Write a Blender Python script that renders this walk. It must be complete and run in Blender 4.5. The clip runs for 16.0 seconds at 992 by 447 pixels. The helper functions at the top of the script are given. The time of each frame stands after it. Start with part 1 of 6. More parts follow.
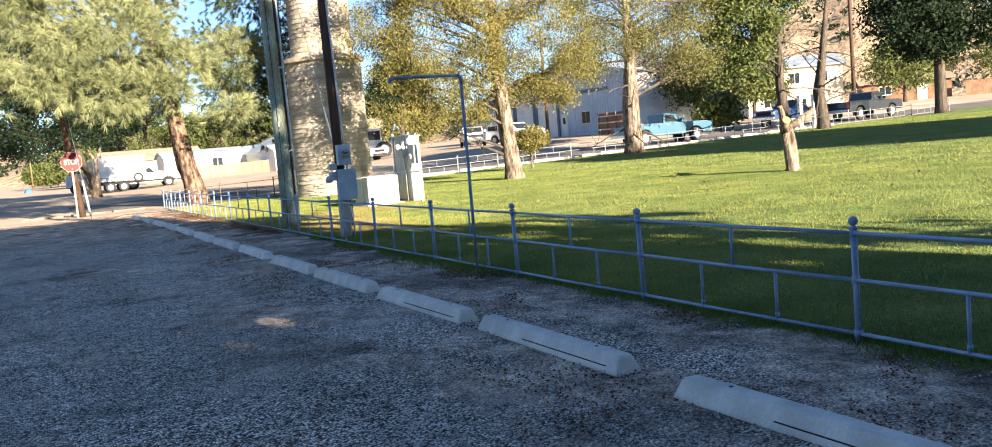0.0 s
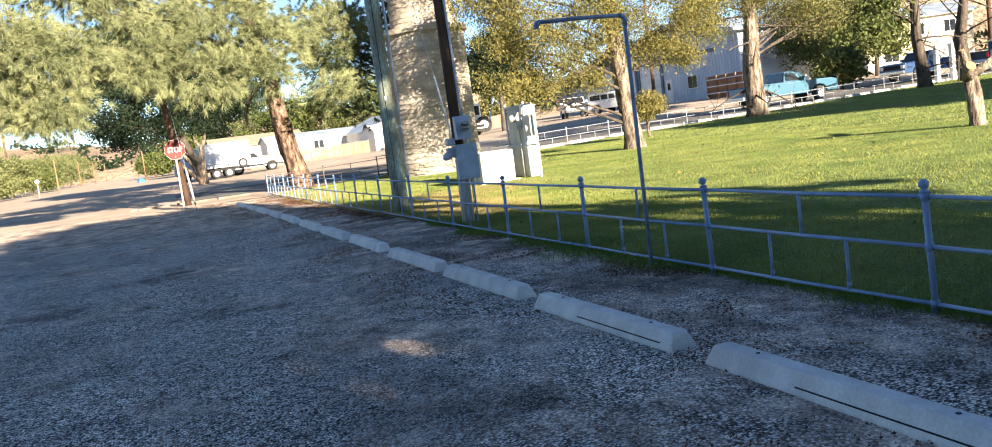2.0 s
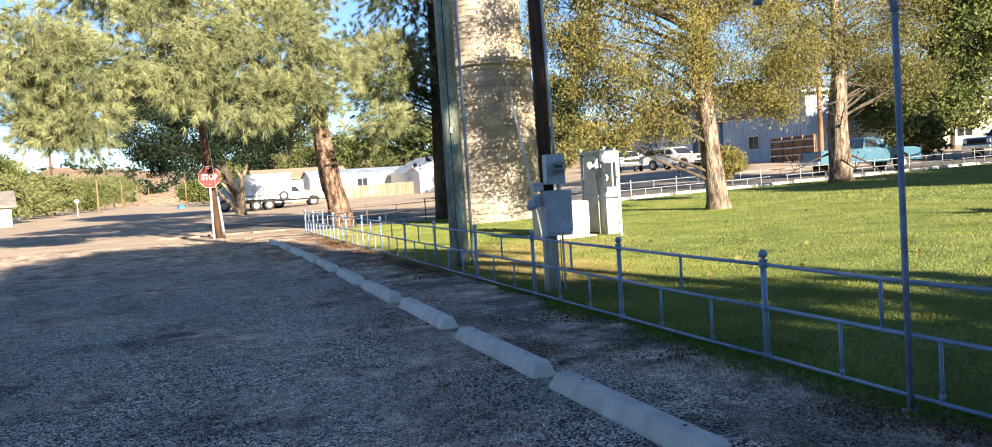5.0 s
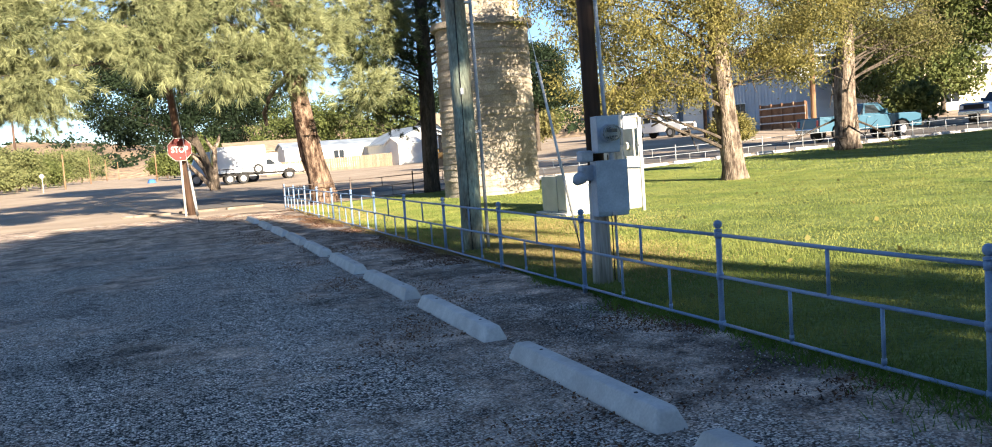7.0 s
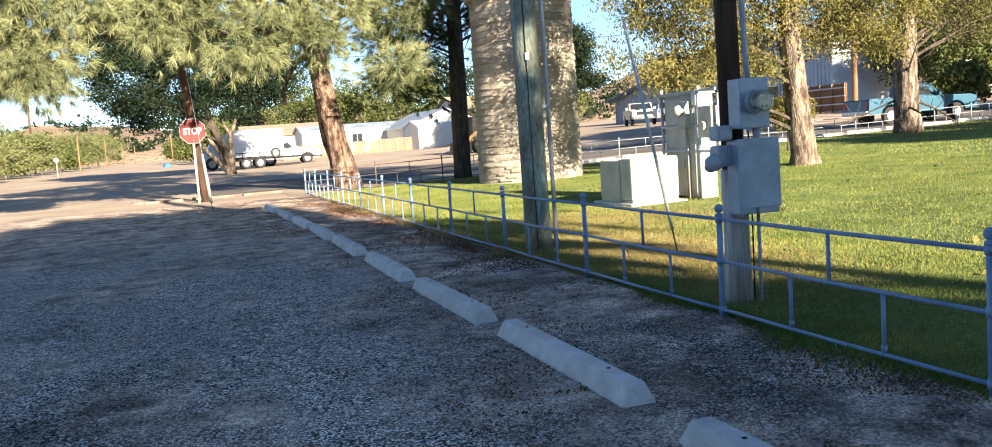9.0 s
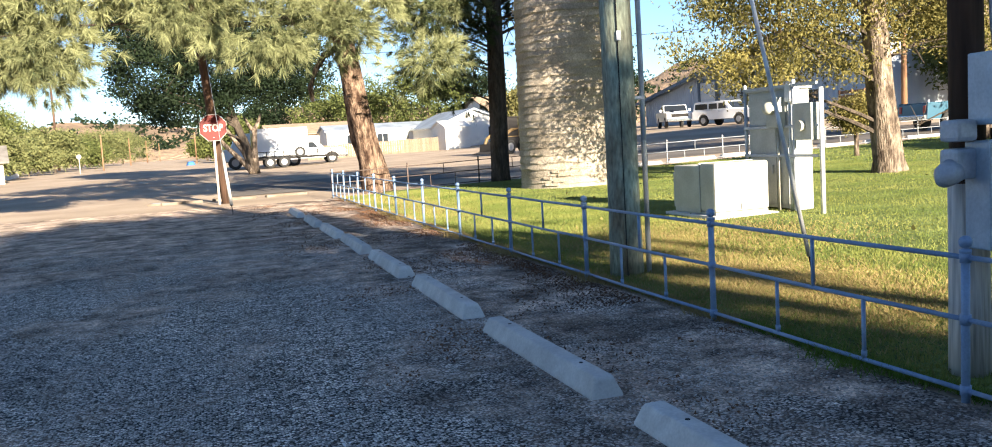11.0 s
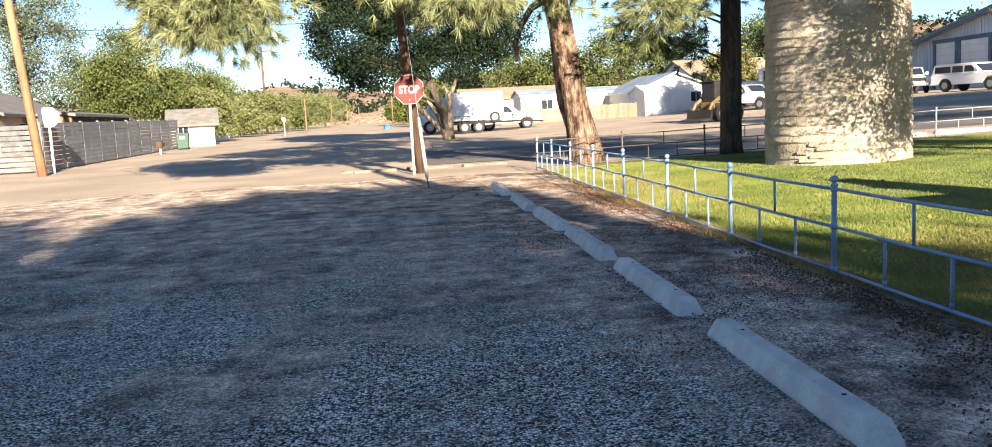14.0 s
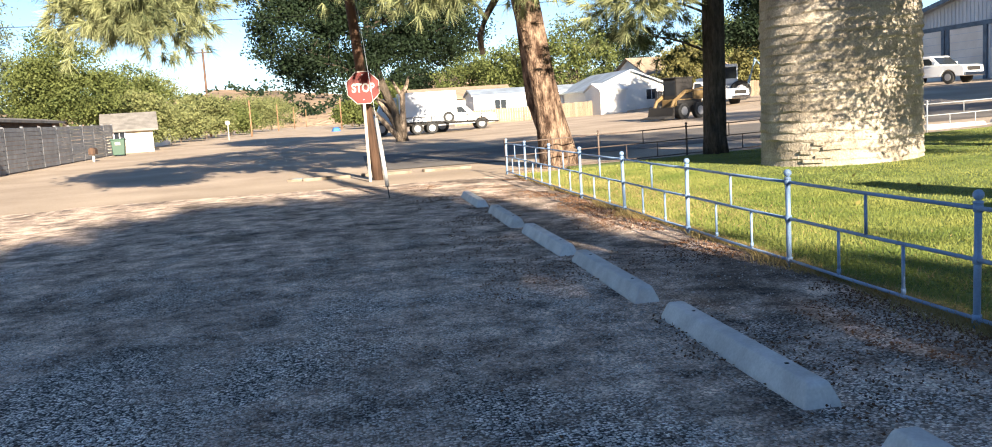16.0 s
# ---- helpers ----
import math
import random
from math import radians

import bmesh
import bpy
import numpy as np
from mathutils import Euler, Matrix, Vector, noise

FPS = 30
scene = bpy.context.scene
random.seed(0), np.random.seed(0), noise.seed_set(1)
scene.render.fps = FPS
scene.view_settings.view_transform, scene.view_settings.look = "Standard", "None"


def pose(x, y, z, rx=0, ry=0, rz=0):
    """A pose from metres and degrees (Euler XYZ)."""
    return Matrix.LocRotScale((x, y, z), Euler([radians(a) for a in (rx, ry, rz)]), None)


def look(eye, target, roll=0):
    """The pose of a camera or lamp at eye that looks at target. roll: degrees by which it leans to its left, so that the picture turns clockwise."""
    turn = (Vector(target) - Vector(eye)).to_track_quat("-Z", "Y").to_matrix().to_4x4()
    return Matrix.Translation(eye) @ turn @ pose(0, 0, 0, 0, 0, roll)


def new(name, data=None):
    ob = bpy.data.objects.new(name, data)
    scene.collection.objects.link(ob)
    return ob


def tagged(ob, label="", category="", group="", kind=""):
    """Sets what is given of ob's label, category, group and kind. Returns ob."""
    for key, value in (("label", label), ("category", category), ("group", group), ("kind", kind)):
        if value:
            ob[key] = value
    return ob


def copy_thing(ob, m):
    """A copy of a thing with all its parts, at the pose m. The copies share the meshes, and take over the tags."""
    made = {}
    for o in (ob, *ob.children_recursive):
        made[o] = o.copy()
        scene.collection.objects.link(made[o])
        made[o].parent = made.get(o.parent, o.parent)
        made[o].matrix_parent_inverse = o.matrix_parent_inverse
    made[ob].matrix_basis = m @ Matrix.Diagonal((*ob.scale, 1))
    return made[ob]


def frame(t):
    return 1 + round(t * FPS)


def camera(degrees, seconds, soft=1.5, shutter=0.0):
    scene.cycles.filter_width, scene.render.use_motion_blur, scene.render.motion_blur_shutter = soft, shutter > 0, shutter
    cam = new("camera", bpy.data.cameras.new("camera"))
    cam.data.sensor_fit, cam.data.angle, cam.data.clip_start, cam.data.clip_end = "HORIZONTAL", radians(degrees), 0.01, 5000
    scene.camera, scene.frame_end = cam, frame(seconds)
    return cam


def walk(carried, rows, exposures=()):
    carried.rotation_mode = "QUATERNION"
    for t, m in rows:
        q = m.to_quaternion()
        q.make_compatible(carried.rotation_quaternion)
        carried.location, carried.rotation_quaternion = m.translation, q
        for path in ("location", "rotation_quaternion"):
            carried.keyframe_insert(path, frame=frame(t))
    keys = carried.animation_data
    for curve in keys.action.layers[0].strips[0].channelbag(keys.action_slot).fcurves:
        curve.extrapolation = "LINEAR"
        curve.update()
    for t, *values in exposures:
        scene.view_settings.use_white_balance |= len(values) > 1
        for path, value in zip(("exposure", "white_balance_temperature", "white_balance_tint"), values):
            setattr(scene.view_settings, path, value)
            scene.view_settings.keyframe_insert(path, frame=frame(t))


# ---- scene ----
cam = camera(57.9, 16.0, 1.0)
PATH = [
    (0, (0.166, -0.722, 1.338), (1.07, 1.053, 1.163), -4.9),
    (0.5, (0.28, -0.183, 1.331), (1.094, 1.635, 1.157), -5.2),
    (1, (0.311, 0.337, 1.316), (1.098, 2.166, 1.125), -5.5),
    (1.5, (0.396, 0.811, 1.306), (1.143, 2.655, 1.094), -6.7),
    (2, (0.477, 1.321, 1.314), (1.177, 3.183, 1.104), -7.4),
    (2.5, (0.552, 1.777, 1.339), (1.251, 3.642, 1.164), -7.1),
    (3, (0.704, 2.296, 1.34), (1.372, 4.173, 1.165), -6.8),
    (3.5, (0.759, 2.741, 1.33), (1.417, 4.622, 1.15), -4.9),
    (4, (0.884, 3.283, 1.33), (1.518, 5.177, 1.213), -4.3),
    (4.5, (0.9, 3.754, 1.295), (1.527, 5.651, 1.203), -3.7),
    (7, (0.956, 6.13, 1.313), (1.639, 8.003, 1.15), -4.1),
    (7.5, (1.024, 6.669, 1.304), (1.716, 8.536, 1.125), -3.9),
    (8, (1.043, 7.208, 1.302), (1.727, 9.078, 1.122), -4.1),
    (8.5, (1.088, 7.697, 1.279), (1.752, 9.574, 1.091), -4.1),
    (9, (1.1, 8.22, 1.286), (1.747, 10.102, 1.092), -4.0),
    (9.5, (1.091, 8.651, 1.308), (1.736, 10.534, 1.105), -4.1),
    (12, (1.351, 11.185, 1.273), (1.882, 13.105, 1.095), -2.8),
    (12.5, (1.376, 11.69, 1.293), (1.85, 13.624, 1.108), -3.0),
    (13, (1.334, 12.139, 1.273), (1.735, 14.087, 1.064), -2.6),
    (13.5, (1.328, 12.708, 1.298), (1.554, 14.684, 1.09), -2.7),
    (14, (1.262, 13.176, 1.305), (1.456, 15.152, 1.065), -2.9),
    (14.5, (1.246, 13.7, 1.31), (1.429, 15.676, 1.059), -3.0),
    (15, (1.211, 14.204, 1.323), (1.415, 16.18, 1.092), -3.3),
    (15.5, (1.185, 14.646, 1.305), (1.464, 16.612, 1.064), -3.4),
    (16, (1.135, 15.135, 1.304), (1.438, 17.096, 1.059), -3.6),
]
walk(cam, [(t, look(eye, target, roll)) for t, eye, target, roll in PATH], [(0, 2.36, 6400, 11), (0.5, 2.36, 6400, 11), (1, 2.18, 6400, 11), (1.5, 2.36, 6400, 11), (2.5, 2.3, 6400, 11), (3, 2.14, 6400, 11), (4.5, 2.12, 6400, 11), (7.5, 2.18, 6400, 11), (16, 2.12, 6400, 11)])

# ---------------------------------------------------------------- light
SUN_EL, SUN_AZ = radians(18.5), radians(168)      # azimuth from +y towards +x
sun_dir = Vector((math.sin(SUN_AZ) * math.cos(SUN_EL), math.cos(SUN_AZ) * math.cos(SUN_EL), math.sin(SUN_EL)))
world = bpy.data.worlds.new("world")
scene.world = world
world.use_nodes = True
sky = world.node_tree.nodes.new("ShaderNodeTexSky")
sky.sky_type, sky.sun_disc, sky.sun_elevation, sky.sun_rotation = "NISHITA", False, SUN_EL, SUN_AZ
sky.air_density, sky.dust_density, sky.ozone_density, sky.altitude = 1.0, 0.0, 3.0, 2300
world.node_tree.links.new(sky.outputs[0], world.node_tree.nodes["Background"].inputs[0])
world.node_tree.nodes["Background"].inputs[1].default_value = 0.05
sun = new("sun", bpy.data.lights.new("sun", "SUN"))
sun.data.energy, sun.data.angle, sun.data.color = 5.0, radians(0.55), (1.0, 0.87, 0.68)
sun.matrix_world = look(sun_dir * 60, (0, 0, 0))

rng = np.random.default_rng(7)


# ---------------------------------------------------------------- materials
def surf(name, base, rough=0.85, var=0.25, scale=3.0, fine=60.0, bump=0.3, metal=0.0, tint=None, stretch=(1, 1, 1), rand=0.0, depth=0.01, spec=0.3):
    """A surface with stains at one scale, grain at another, and fine relief."""
    m = bpy.data.materials.new(name)
    m.use_nodes = True
    nt = m.node_tree
    b = nt.nodes["Principled BSDF"]
    geo = nt.nodes.new("ShaderNodeNewGeometry")
    mp = nt.nodes.new("ShaderNodeMapping")
    mp.inputs["Scale"].default_value = stretch
    nt.links.new(geo.outputs["Position"], mp.inputs["Vector"])

    def noise_tex(s, d):
        n = nt.nodes.new("ShaderNodeTexNoise")
        n.inputs["Scale"].default_value, n.inputs["Detail"].default_value = s, d
        nt.links.new(mp.outputs[0], n.inputs["Vector"])
        return n

    big, small = noise_tex(scale, 5), noise_tex(fine, 3)
    tint = tint or tuple(c * 0.6 for c in base)
    ramp = nt.nodes.new("ShaderNodeValToRGB")
    ramp.color_ramp.elements[0].position, ramp.color_ramp.elements[1].position = 0.36, 0.66
    ramp.color_ramp.elements[0].color, ramp.color_ramp.elements[1].color = (*tint, 1), (*base, 1)
    nt.links.new(big.outputs["Fac"], ramp.inputs[0])
    mixn = nt.nodes.new("ShaderNodeMix")
    mixn.data_type, mixn.blend_type = "RGBA", "MULTIPLY"
    gr = nt.nodes.new("ShaderNodeMapRange")
    gr.inputs["To Min"].default_value, gr.inputs["To Max"].default_value = 1 - var * 1.8, 1 + var * 1.8
    nt.links.new(small.outputs["Fac"], gr.inputs["Value"])
    mixn.inputs["Factor"].default_value = 1
    nt.links.new(ramp.outputs[0], mixn.inputs[6])
    nt.links.new(gr.outputs[0], mixn.inputs[7])
    out = mixn.outputs[2]
    if rand:
        info = nt.nodes.new("ShaderNodeObjectInfo")
        r2 = nt.nodes.new("ShaderNodeMapRange")
        r2.inputs["To Min"].default_value, r2.inputs["To Max"].default_value = 1 - rand, 1 + rand
        nt.links.new(info.outputs["Random"], r2.inputs["Value"])
        m2 = nt.nodes.new("ShaderNodeMix")
        m2.data_type, m2.blend_type = "RGBA", "MULTIPLY"
        m2.inputs["Factor"].default_value = 1
        nt.links.new(out, m2.inputs[6])
        nt.links.new(r2.outputs[0], m2.inputs[7])
        out = m2.outputs[2]
    nt.links.new(out, b.inputs["Base Color"])
    b.inputs["Roughness"].default_value, b.inputs["Metallic"].default_value = rough, metal
    b.inputs["Specular IOR Level"].default_value = spec
    if bump:
        bp = nt.nodes.new("ShaderNodeBump")
        bp.inputs["Strength"].default_value, bp.inputs["Distance"].default_value = bump, depth
        nt.links.new(small.outputs["Fac"], bp.inputs["Height"])
        nt.links.new(bp.outputs[0], b.inputs["Normal"])
    return m


def leafy(name, c1, c2, trans=0.3, rough=0.6, each=0.55):
    """Leaves whose colour varies from one to the next, lit through."""
    m = bpy.data.materials.new(name)
    m.use_nodes = True
    nt = m.node_tree
    b = nt.nodes["Principled BSDF"]
    geo = nt.nodes.new("ShaderNodeNewGeometry")
    ramp = nt.nodes.new("ShaderNodeValToRGB")
    ramp.color_ramp.elements[0].color, ramp.color_ramp.elements[1].color = (*c1, 1), (*c2, 1)
    n = nt.nodes.new("ShaderNodeTexNoise")
    n.inputs["Scale"].default_value = 0.9
    nt.links.new(geo.outputs["Position"], n.inputs["Vector"])
    add = nt.nodes.new("ShaderNodeMath")
    add.operation = "MULTIPLY_ADD"
    add.inputs[1].default_value = each
    nt.links.new(geo.outputs["Random Per Island"], add.inputs[0])
    half = nt.nodes.new("ShaderNodeMath")
    half.operation = "MULTIPLY_ADD"
    half.inputs[1].default_value, half.inputs[2].default_value = 1.2, -0.075 - each / 2
    nt.links.new(n.outputs["Fac"], half.inputs[0])
    nt.links.new(half.outputs[0], add.inputs[2])
    nt.links.new(add.outputs[0], ramp.inputs[0])
    nt.links.new(ramp.outputs[0], b.inputs["Base Color"])
    b.inputs["Roughness"].default_value, b.inputs["Specular IOR Level"].default_value = rough, 0.1
    tr = nt.nodes.new("ShaderNodeBsdfTranslucent")
    nt.links.new(ramp.outputs[0], tr.inputs["Color"])
    mx = nt.nodes.new("ShaderNodeMixShader")
    mx.inputs[0].default_value = trans
    nt.links.new(b.outputs[0], mx.inputs[1])
    nt.links.new(tr.outputs[0], mx.inputs[2])
    nt.links.new(mx.outputs[0], nt.nodes["Material Output"].inputs["Surface"])
    return m


def plain(name, base, rough=0.5, metal=0.0, coat=0.0, trans=0.0):
    m = bpy.data.materials.new(name)
    m.use_nodes = True
    b = m.node_tree.nodes["Principled BSDF"]
    b.inputs["Base Color"].default_value = (*base, 1)
    b.inputs["Roughness"].default_value, b.inputs["Metallic"].default_value = rough, metal
    b.inputs["Coat Weight"].default_value, b.inputs["Transmission Weight"].default_value = coat, trans
    return m


def gravel_material():
    """Loose grey gravel with soil and crevice shade coloured into dark gaps, trodden reddish dirt and damp stains,
    thinning towards the corner of the street.
    """
    m = bpy.data.materials.new("gravel")
    m.use_nodes = True
    nt = m.node_tree
    b = nt.nodes["Principled BSDF"]
    geo = nt.nodes.new("ShaderNodeNewGeometry")

    def link(a, b_):
        nt.links.new(a, b_)

    def node(kind, **values):
        n = nt.nodes.new(kind)
        for k, v in values.items():
            n.inputs[k].default_value = v
        return n

    def texture(kind, scale=(1, 1, 1), **values):
        n = node(kind, **values)
        mp = node("ShaderNodeMapping", Scale=scale)
        link(geo.outputs["Position"], mp.inputs["Vector"])
        link(mp.outputs[0], n.inputs["Vector"])
        return n

    def remap(out, a, b_, c, d):
        r = nt.nodes.new("ShaderNodeMapRange")
        for k, v in zip(("From Min", "From Max", "To Min", "To Max"), (a, b_, c, d)):
            r.inputs[k].default_value = v
        link(out, r.inputs["Value"])
        return r.outputs[0]

    def calc(op, a, b_):
        n = nt.nodes.new("ShaderNodeMath")
        n.operation = op
        for i, v in enumerate((a, b_)):
            if isinstance(v, (int, float)):
                n.inputs[i].default_value = v
            else:
                link(v, n.inputs[i])
        return n.outputs[0]

    def blend(fac, a, b_, mode="MIX"):
        n = nt.nodes.new("ShaderNodeMix")
        n.data_type, n.blend_type = "RGBA", mode
        for i, v in ((0, fac), (6, a), (7, b_)):
            if isinstance(v, (int, float, tuple)):
                n.inputs[i].default_value = v
            else:
                link(v, n.inputs[i])
        return n.outputs[2]

    def ramp(out, *stops):
        n = nt.nodes.new("ShaderNodeValToRGB")
        els = n.color_ramp.elements
        els[0].position, els[1].position = stops[0][0], stops[-1][0]
        els[0].color, els[1].color = (*stops[0][1], 1), (*stops[-1][1], 1)
        for p, c in stops[1:-1]:
            els.new(p).color = (*c, 1)
        link(out, n.inputs[0])
        return n.outputs[0]

    stone = texture("ShaderNodeTexVoronoi", Scale=74.0)
    chips = texture("ShaderNodeTexVoronoi", Scale=120.0)
    heaps = texture("ShaderNodeTexNoise", Scale=11.0, Detail=6.0, Roughness=0.8)
    patch = texture("ShaderNodeTexNoise", (1.5, 0.8, 1), Scale=0.55, Detail=6.0, Roughness=0.68)
    fine = texture("ShaderNodeTexNoise", Scale=2.6, Detail=9.0, Roughness=0.74)
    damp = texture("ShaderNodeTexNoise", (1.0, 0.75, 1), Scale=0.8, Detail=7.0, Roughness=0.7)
    streak = texture("ShaderNodeTexNoise", (1.0, 0.28, 1), Scale=0.9, Detail=4.0)
    xyz = nt.nodes.new("ShaderNodeSeparateXYZ")
    link(geo.outputs["Position"], xyz.inputs[0])
    sep = nt.nodes.new("ShaderNodeSeparateColor")
    link(stone.outputs["Color"], sep.inputs[0])
    grey = ramp(sep.outputs[0], (0.0, (0.025, 0.022, 0.02)), (0.22, (0.16, 0.14, 0.12)), (0.5, (0.60, 0.54, 0.47)), (0.75, (0.92, 0.84, 0.745)), (1.0, (1.0, 0.93, 0.83)))
    # dark soil between the stones, with their crevice shade put into the same colour
    gaps = remap(stone.outputs["Distance"], 0.42, 0.74, 0.0, 1.0)
    bed = blend(gaps, grey, (0.035, 0.028, 0.023, 1))
    bed = blend(1.0, bed, remap(heaps.outputs["Fac"], 0.36, 0.64, 0.55, 1.45), "MULTIPLY")
    soil = ramp(fine.outputs["Fac"], (0.36, (0.045, 0.026, 0.018)), (0.5, (0.48, 0.35, 0.265)), (0.62, (0.88, 0.69, 0.54)))
    soil = blend(1.0, soil, remap(sep.outputs[1], 0.0, 1.0, 0.45, 1.55), "MULTIPLY")
    bare = calc("ADD", patch.outputs["Fac"], calc("ADD", remap(xyz.outputs["Y"], 17.0, 31.0, 0.0, 0.34), remap(xyz.outputs["X"], 0.8, 4.2, 0.0, 0.13)))
    body = blend(remap(bare, 0.5, 0.66, 0.0, 0.75), bed, soil)
    body = blend(1.0, body, remap(streak.outputs["Fac"], 0.3, 0.7, 0.8, 1.28), "MULTIPLY")
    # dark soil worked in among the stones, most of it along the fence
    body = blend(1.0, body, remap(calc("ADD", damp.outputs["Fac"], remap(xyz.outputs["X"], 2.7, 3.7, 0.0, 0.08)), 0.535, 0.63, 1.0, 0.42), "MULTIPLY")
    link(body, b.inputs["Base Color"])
    b.inputs["Roughness"].default_value, b.inputs["Specular IOR Level"].default_value = 0.9, 0.2
    bp = nt.nodes.new("ShaderNodeBump")
    bp.invert = True
    bp.inputs["Strength"].default_value, bp.inputs["Distance"].default_value = 1.0, 0.011
    link(calc("ADD", stone.outputs["Distance"], calc("MULTIPLY", chips.outputs["Distance"], 0.5)), bp.inputs["Height"])
    link(bp.outputs[0], b.inputs["Normal"])
    return m


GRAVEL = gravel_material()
DIRT = surf("dirt", (0.43, 0.34, 0.255), 0.95, 0.25, 0.35, 25, 0.4, tint=(0.31, 0.24, 0.175), depth=0.02)
ASPHALT = surf("worn_asphalt", (0.17, 0.15, 0.13), 0.9, 0.25, 0.5, 70, 0.35, tint=(0.105, 0.092, 0.08))
LITTER = leafy("leaf_litter", (0.05, 0.027, 0.017), (0.24, 0.125, 0.065), 0.05, 0.9)
LAWN = surf("lawn_turf", (0.17, 0.215, 0.055), 0.9, 0.55, 1.4, 22, 1.0, tint=(0.075, 0.105, 0.02), depth=0.03)
GRASS = leafy("grass_blade", (0.055, 0.125, 0.02), (0.355, 0.34, 0.10), 0.3, 0.6, 0.22)
WEED = leafy("weed_blade", (0.05, 0.11, 0.015), (0.20, 0.28, 0.05), 0.3)
DRYGRASS = leafy("dry_grass", (0.20, 0.145, 0.06), (0.44, 0.34, 0.15), 0.3)
STONE = surf("loose_stone", (0.36, 0.345, 0.325), 0.9, 0.5, 30, 160, 0.2, tint=(0.12, 0.11, 0.105))
BLUEPAINT = surf("blue_grey_paint", (0.235, 0.34, 0.50), 0.45, 0.14, 6, 90, 0.12, tint=(0.17, 0.255, 0.39), depth=0.003, spec=0.5)
DARKBROWNPAINT = surf("dark_brown_pipe", (0.13, 0.10, 0.085), 0.7, 0.3, 6, 60, 0.2, tint=(0.08, 0.055, 0.045))
SILVERPAINT = surf("silver_paint", (0.34, 0.36, 0.37), 0.5, 0.15, 5, 80, 0.1, tint=(0.24, 0.25, 0.26), depth=0.003)
PIPE = surf("dark_pipe", (0.25, 0.33, 0.45), 0.45, 0.2, 8, 90, 0.1, tint=(0.15, 0.19, 0.26))
CONCRETE = surf("white_concrete", (0.66, 0.64, 0.60), 0.85, 0.12, 5, 70, 0.3, tint=(0.50, 0.48, 0.45), rand=0.07, depth=0.004)
KERB = surf("old_concrete", (0.25, 0.205, 0.16), 0.9, 0.3, 4, 40, 0.5, tint=(0.15, 0.12, 0.09))
HOLE = plain("dark_hole", (0.015, 0.013, 0.012), 0.9)
BARK = surf("pine_bark", (0.27, 0.185, 0.13), 0.95, 0.55, 9, 30, 1.0, tint=(0.045, 0.024, 0.015), stretch=(1, 1, 0.35), depth=0.07)
DARKBARK = surf("dark_bark", (0.11, 0.085, 0.065), 0.95, 0.5, 8, 30, 1.0, tint=(0.05, 0.04, 0.03), stretch=(1, 1, 0.3), depth=0.04)
PALEBARK = surf("pale_bark", (0.33, 0.26, 0.195), 0.95, 0.5, 9, 34, 1.0, tint=(0.06, 0.042, 0.03), stretch=(1, 1, 0.3), depth=0.06)
CUTWOOD = surf("fresh_cut_wood", (0.72, 0.36, 0.11), 0.8, 0.2, 12, 60, 0.2, tint=(0.55, 0.24, 0.07))
POLEWOOD = surf("green_weathered_wood", (0.31, 0.375, 0.30), 0.85, 0.5, 4.5, 40, 0.7, tint=(0.17, 0.14, 0.09), stretch=(1, 1, 0.3), depth=0.012)
BROWNWOOD = surf("brown_pole_wood", (0.115, 0.065, 0.042), 0.85, 0.4, 6, 30, 0.6, tint=(0.05, 0.03, 0.02), stretch=(1, 1, 0.1), depth=0.01)
GREYWOOD = surf("grey_weathered_wood", (0.52, 0.48, 0.43), 0.9, 0.5, 8, 40, 0.8, tint=(0.24, 0.215, 0.19), stretch=(1, 1, 0.07), depth=0.012)
ORANGEWOOD = surf("tan_pole_wood", (0.31, 0.18, 0.10), 0.85, 0.3, 6, 30, 0.5, tint=(0.18, 0.10, 0.055), stretch=(1, 1, 0.1))
CONDUIT = surf("grey_conduit", (0.46, 0.49, 0.53), 0.45, 0.15, 8, 60, 0.1, tint=(0.36, 0.39, 0.43), metal=0.15)
METERGREY = surf("meter_box_grey", (0.40, 0.49, 0.58), 0.45, 0.12, 5, 60, 0.1, tint=(0.29, 0.36, 0.44), metal=0.25, depth=0.002)
CABINET = surf("cabinet_paint", (0.45, 0.46, 0.43), 0.55, 0.12, 3, 40, 0.15, tint=(0.36, 0.365, 0.33), depth=0.003)
CREAM = surf("cream_paint", (0.50, 0.49, 0.42), 0.5, 0.1, 3, 40, 0.1, tint=(0.40, 0.385, 0.32), depth=0.003)
WHITEPVC = surf("white_pvc", (0.72, 0.72, 0.70), 0.45, 0.08, 5, 50, 0.0)
# sign red with the shade on the stop sign put into its colour
SIGNRED = surf("sign_red", (0.13, 0.010, 0.006), 0.5, 0.15, 4, 40, 0.0, tint=(0.10, 0.009, 0.007))
SIGNWHITE = plain("sign_white", (0.8, 0.8, 0.78), 0.45)
# dulled white; on the stop sign the lower tone stands for shade
DULLWHITE = surf("dull_white", (0.46, 0.44, 0.41), 0.55, 0.15, 6, 50, 0.0, tint=(0.34, 0.32, 0.29))
GLASS = plain("clear_glass", (0.9, 0.95, 0.95), 0.03, trans=0.9)
DARKGLASS = plain("dark_window", (0.02, 0.024, 0.03), 0.08)
SILO = surf("weathered_stucco", (0.42, 0.36, 0.285), 0.92, 0.35, 2.2, 30, 0.8, tint=(0.27, 0.225, 0.17), rand=0.1, depth=0.02)
NEEDLE = leafy("pine_needles", (0.045, 0.07, 0.032), (0.42, 0.43, 0.215), 0.25)
DARKNEEDLE = leafy("dark_needles", (0.03, 0.045, 0.02), (0.085, 0.10, 0.04), 0.2)
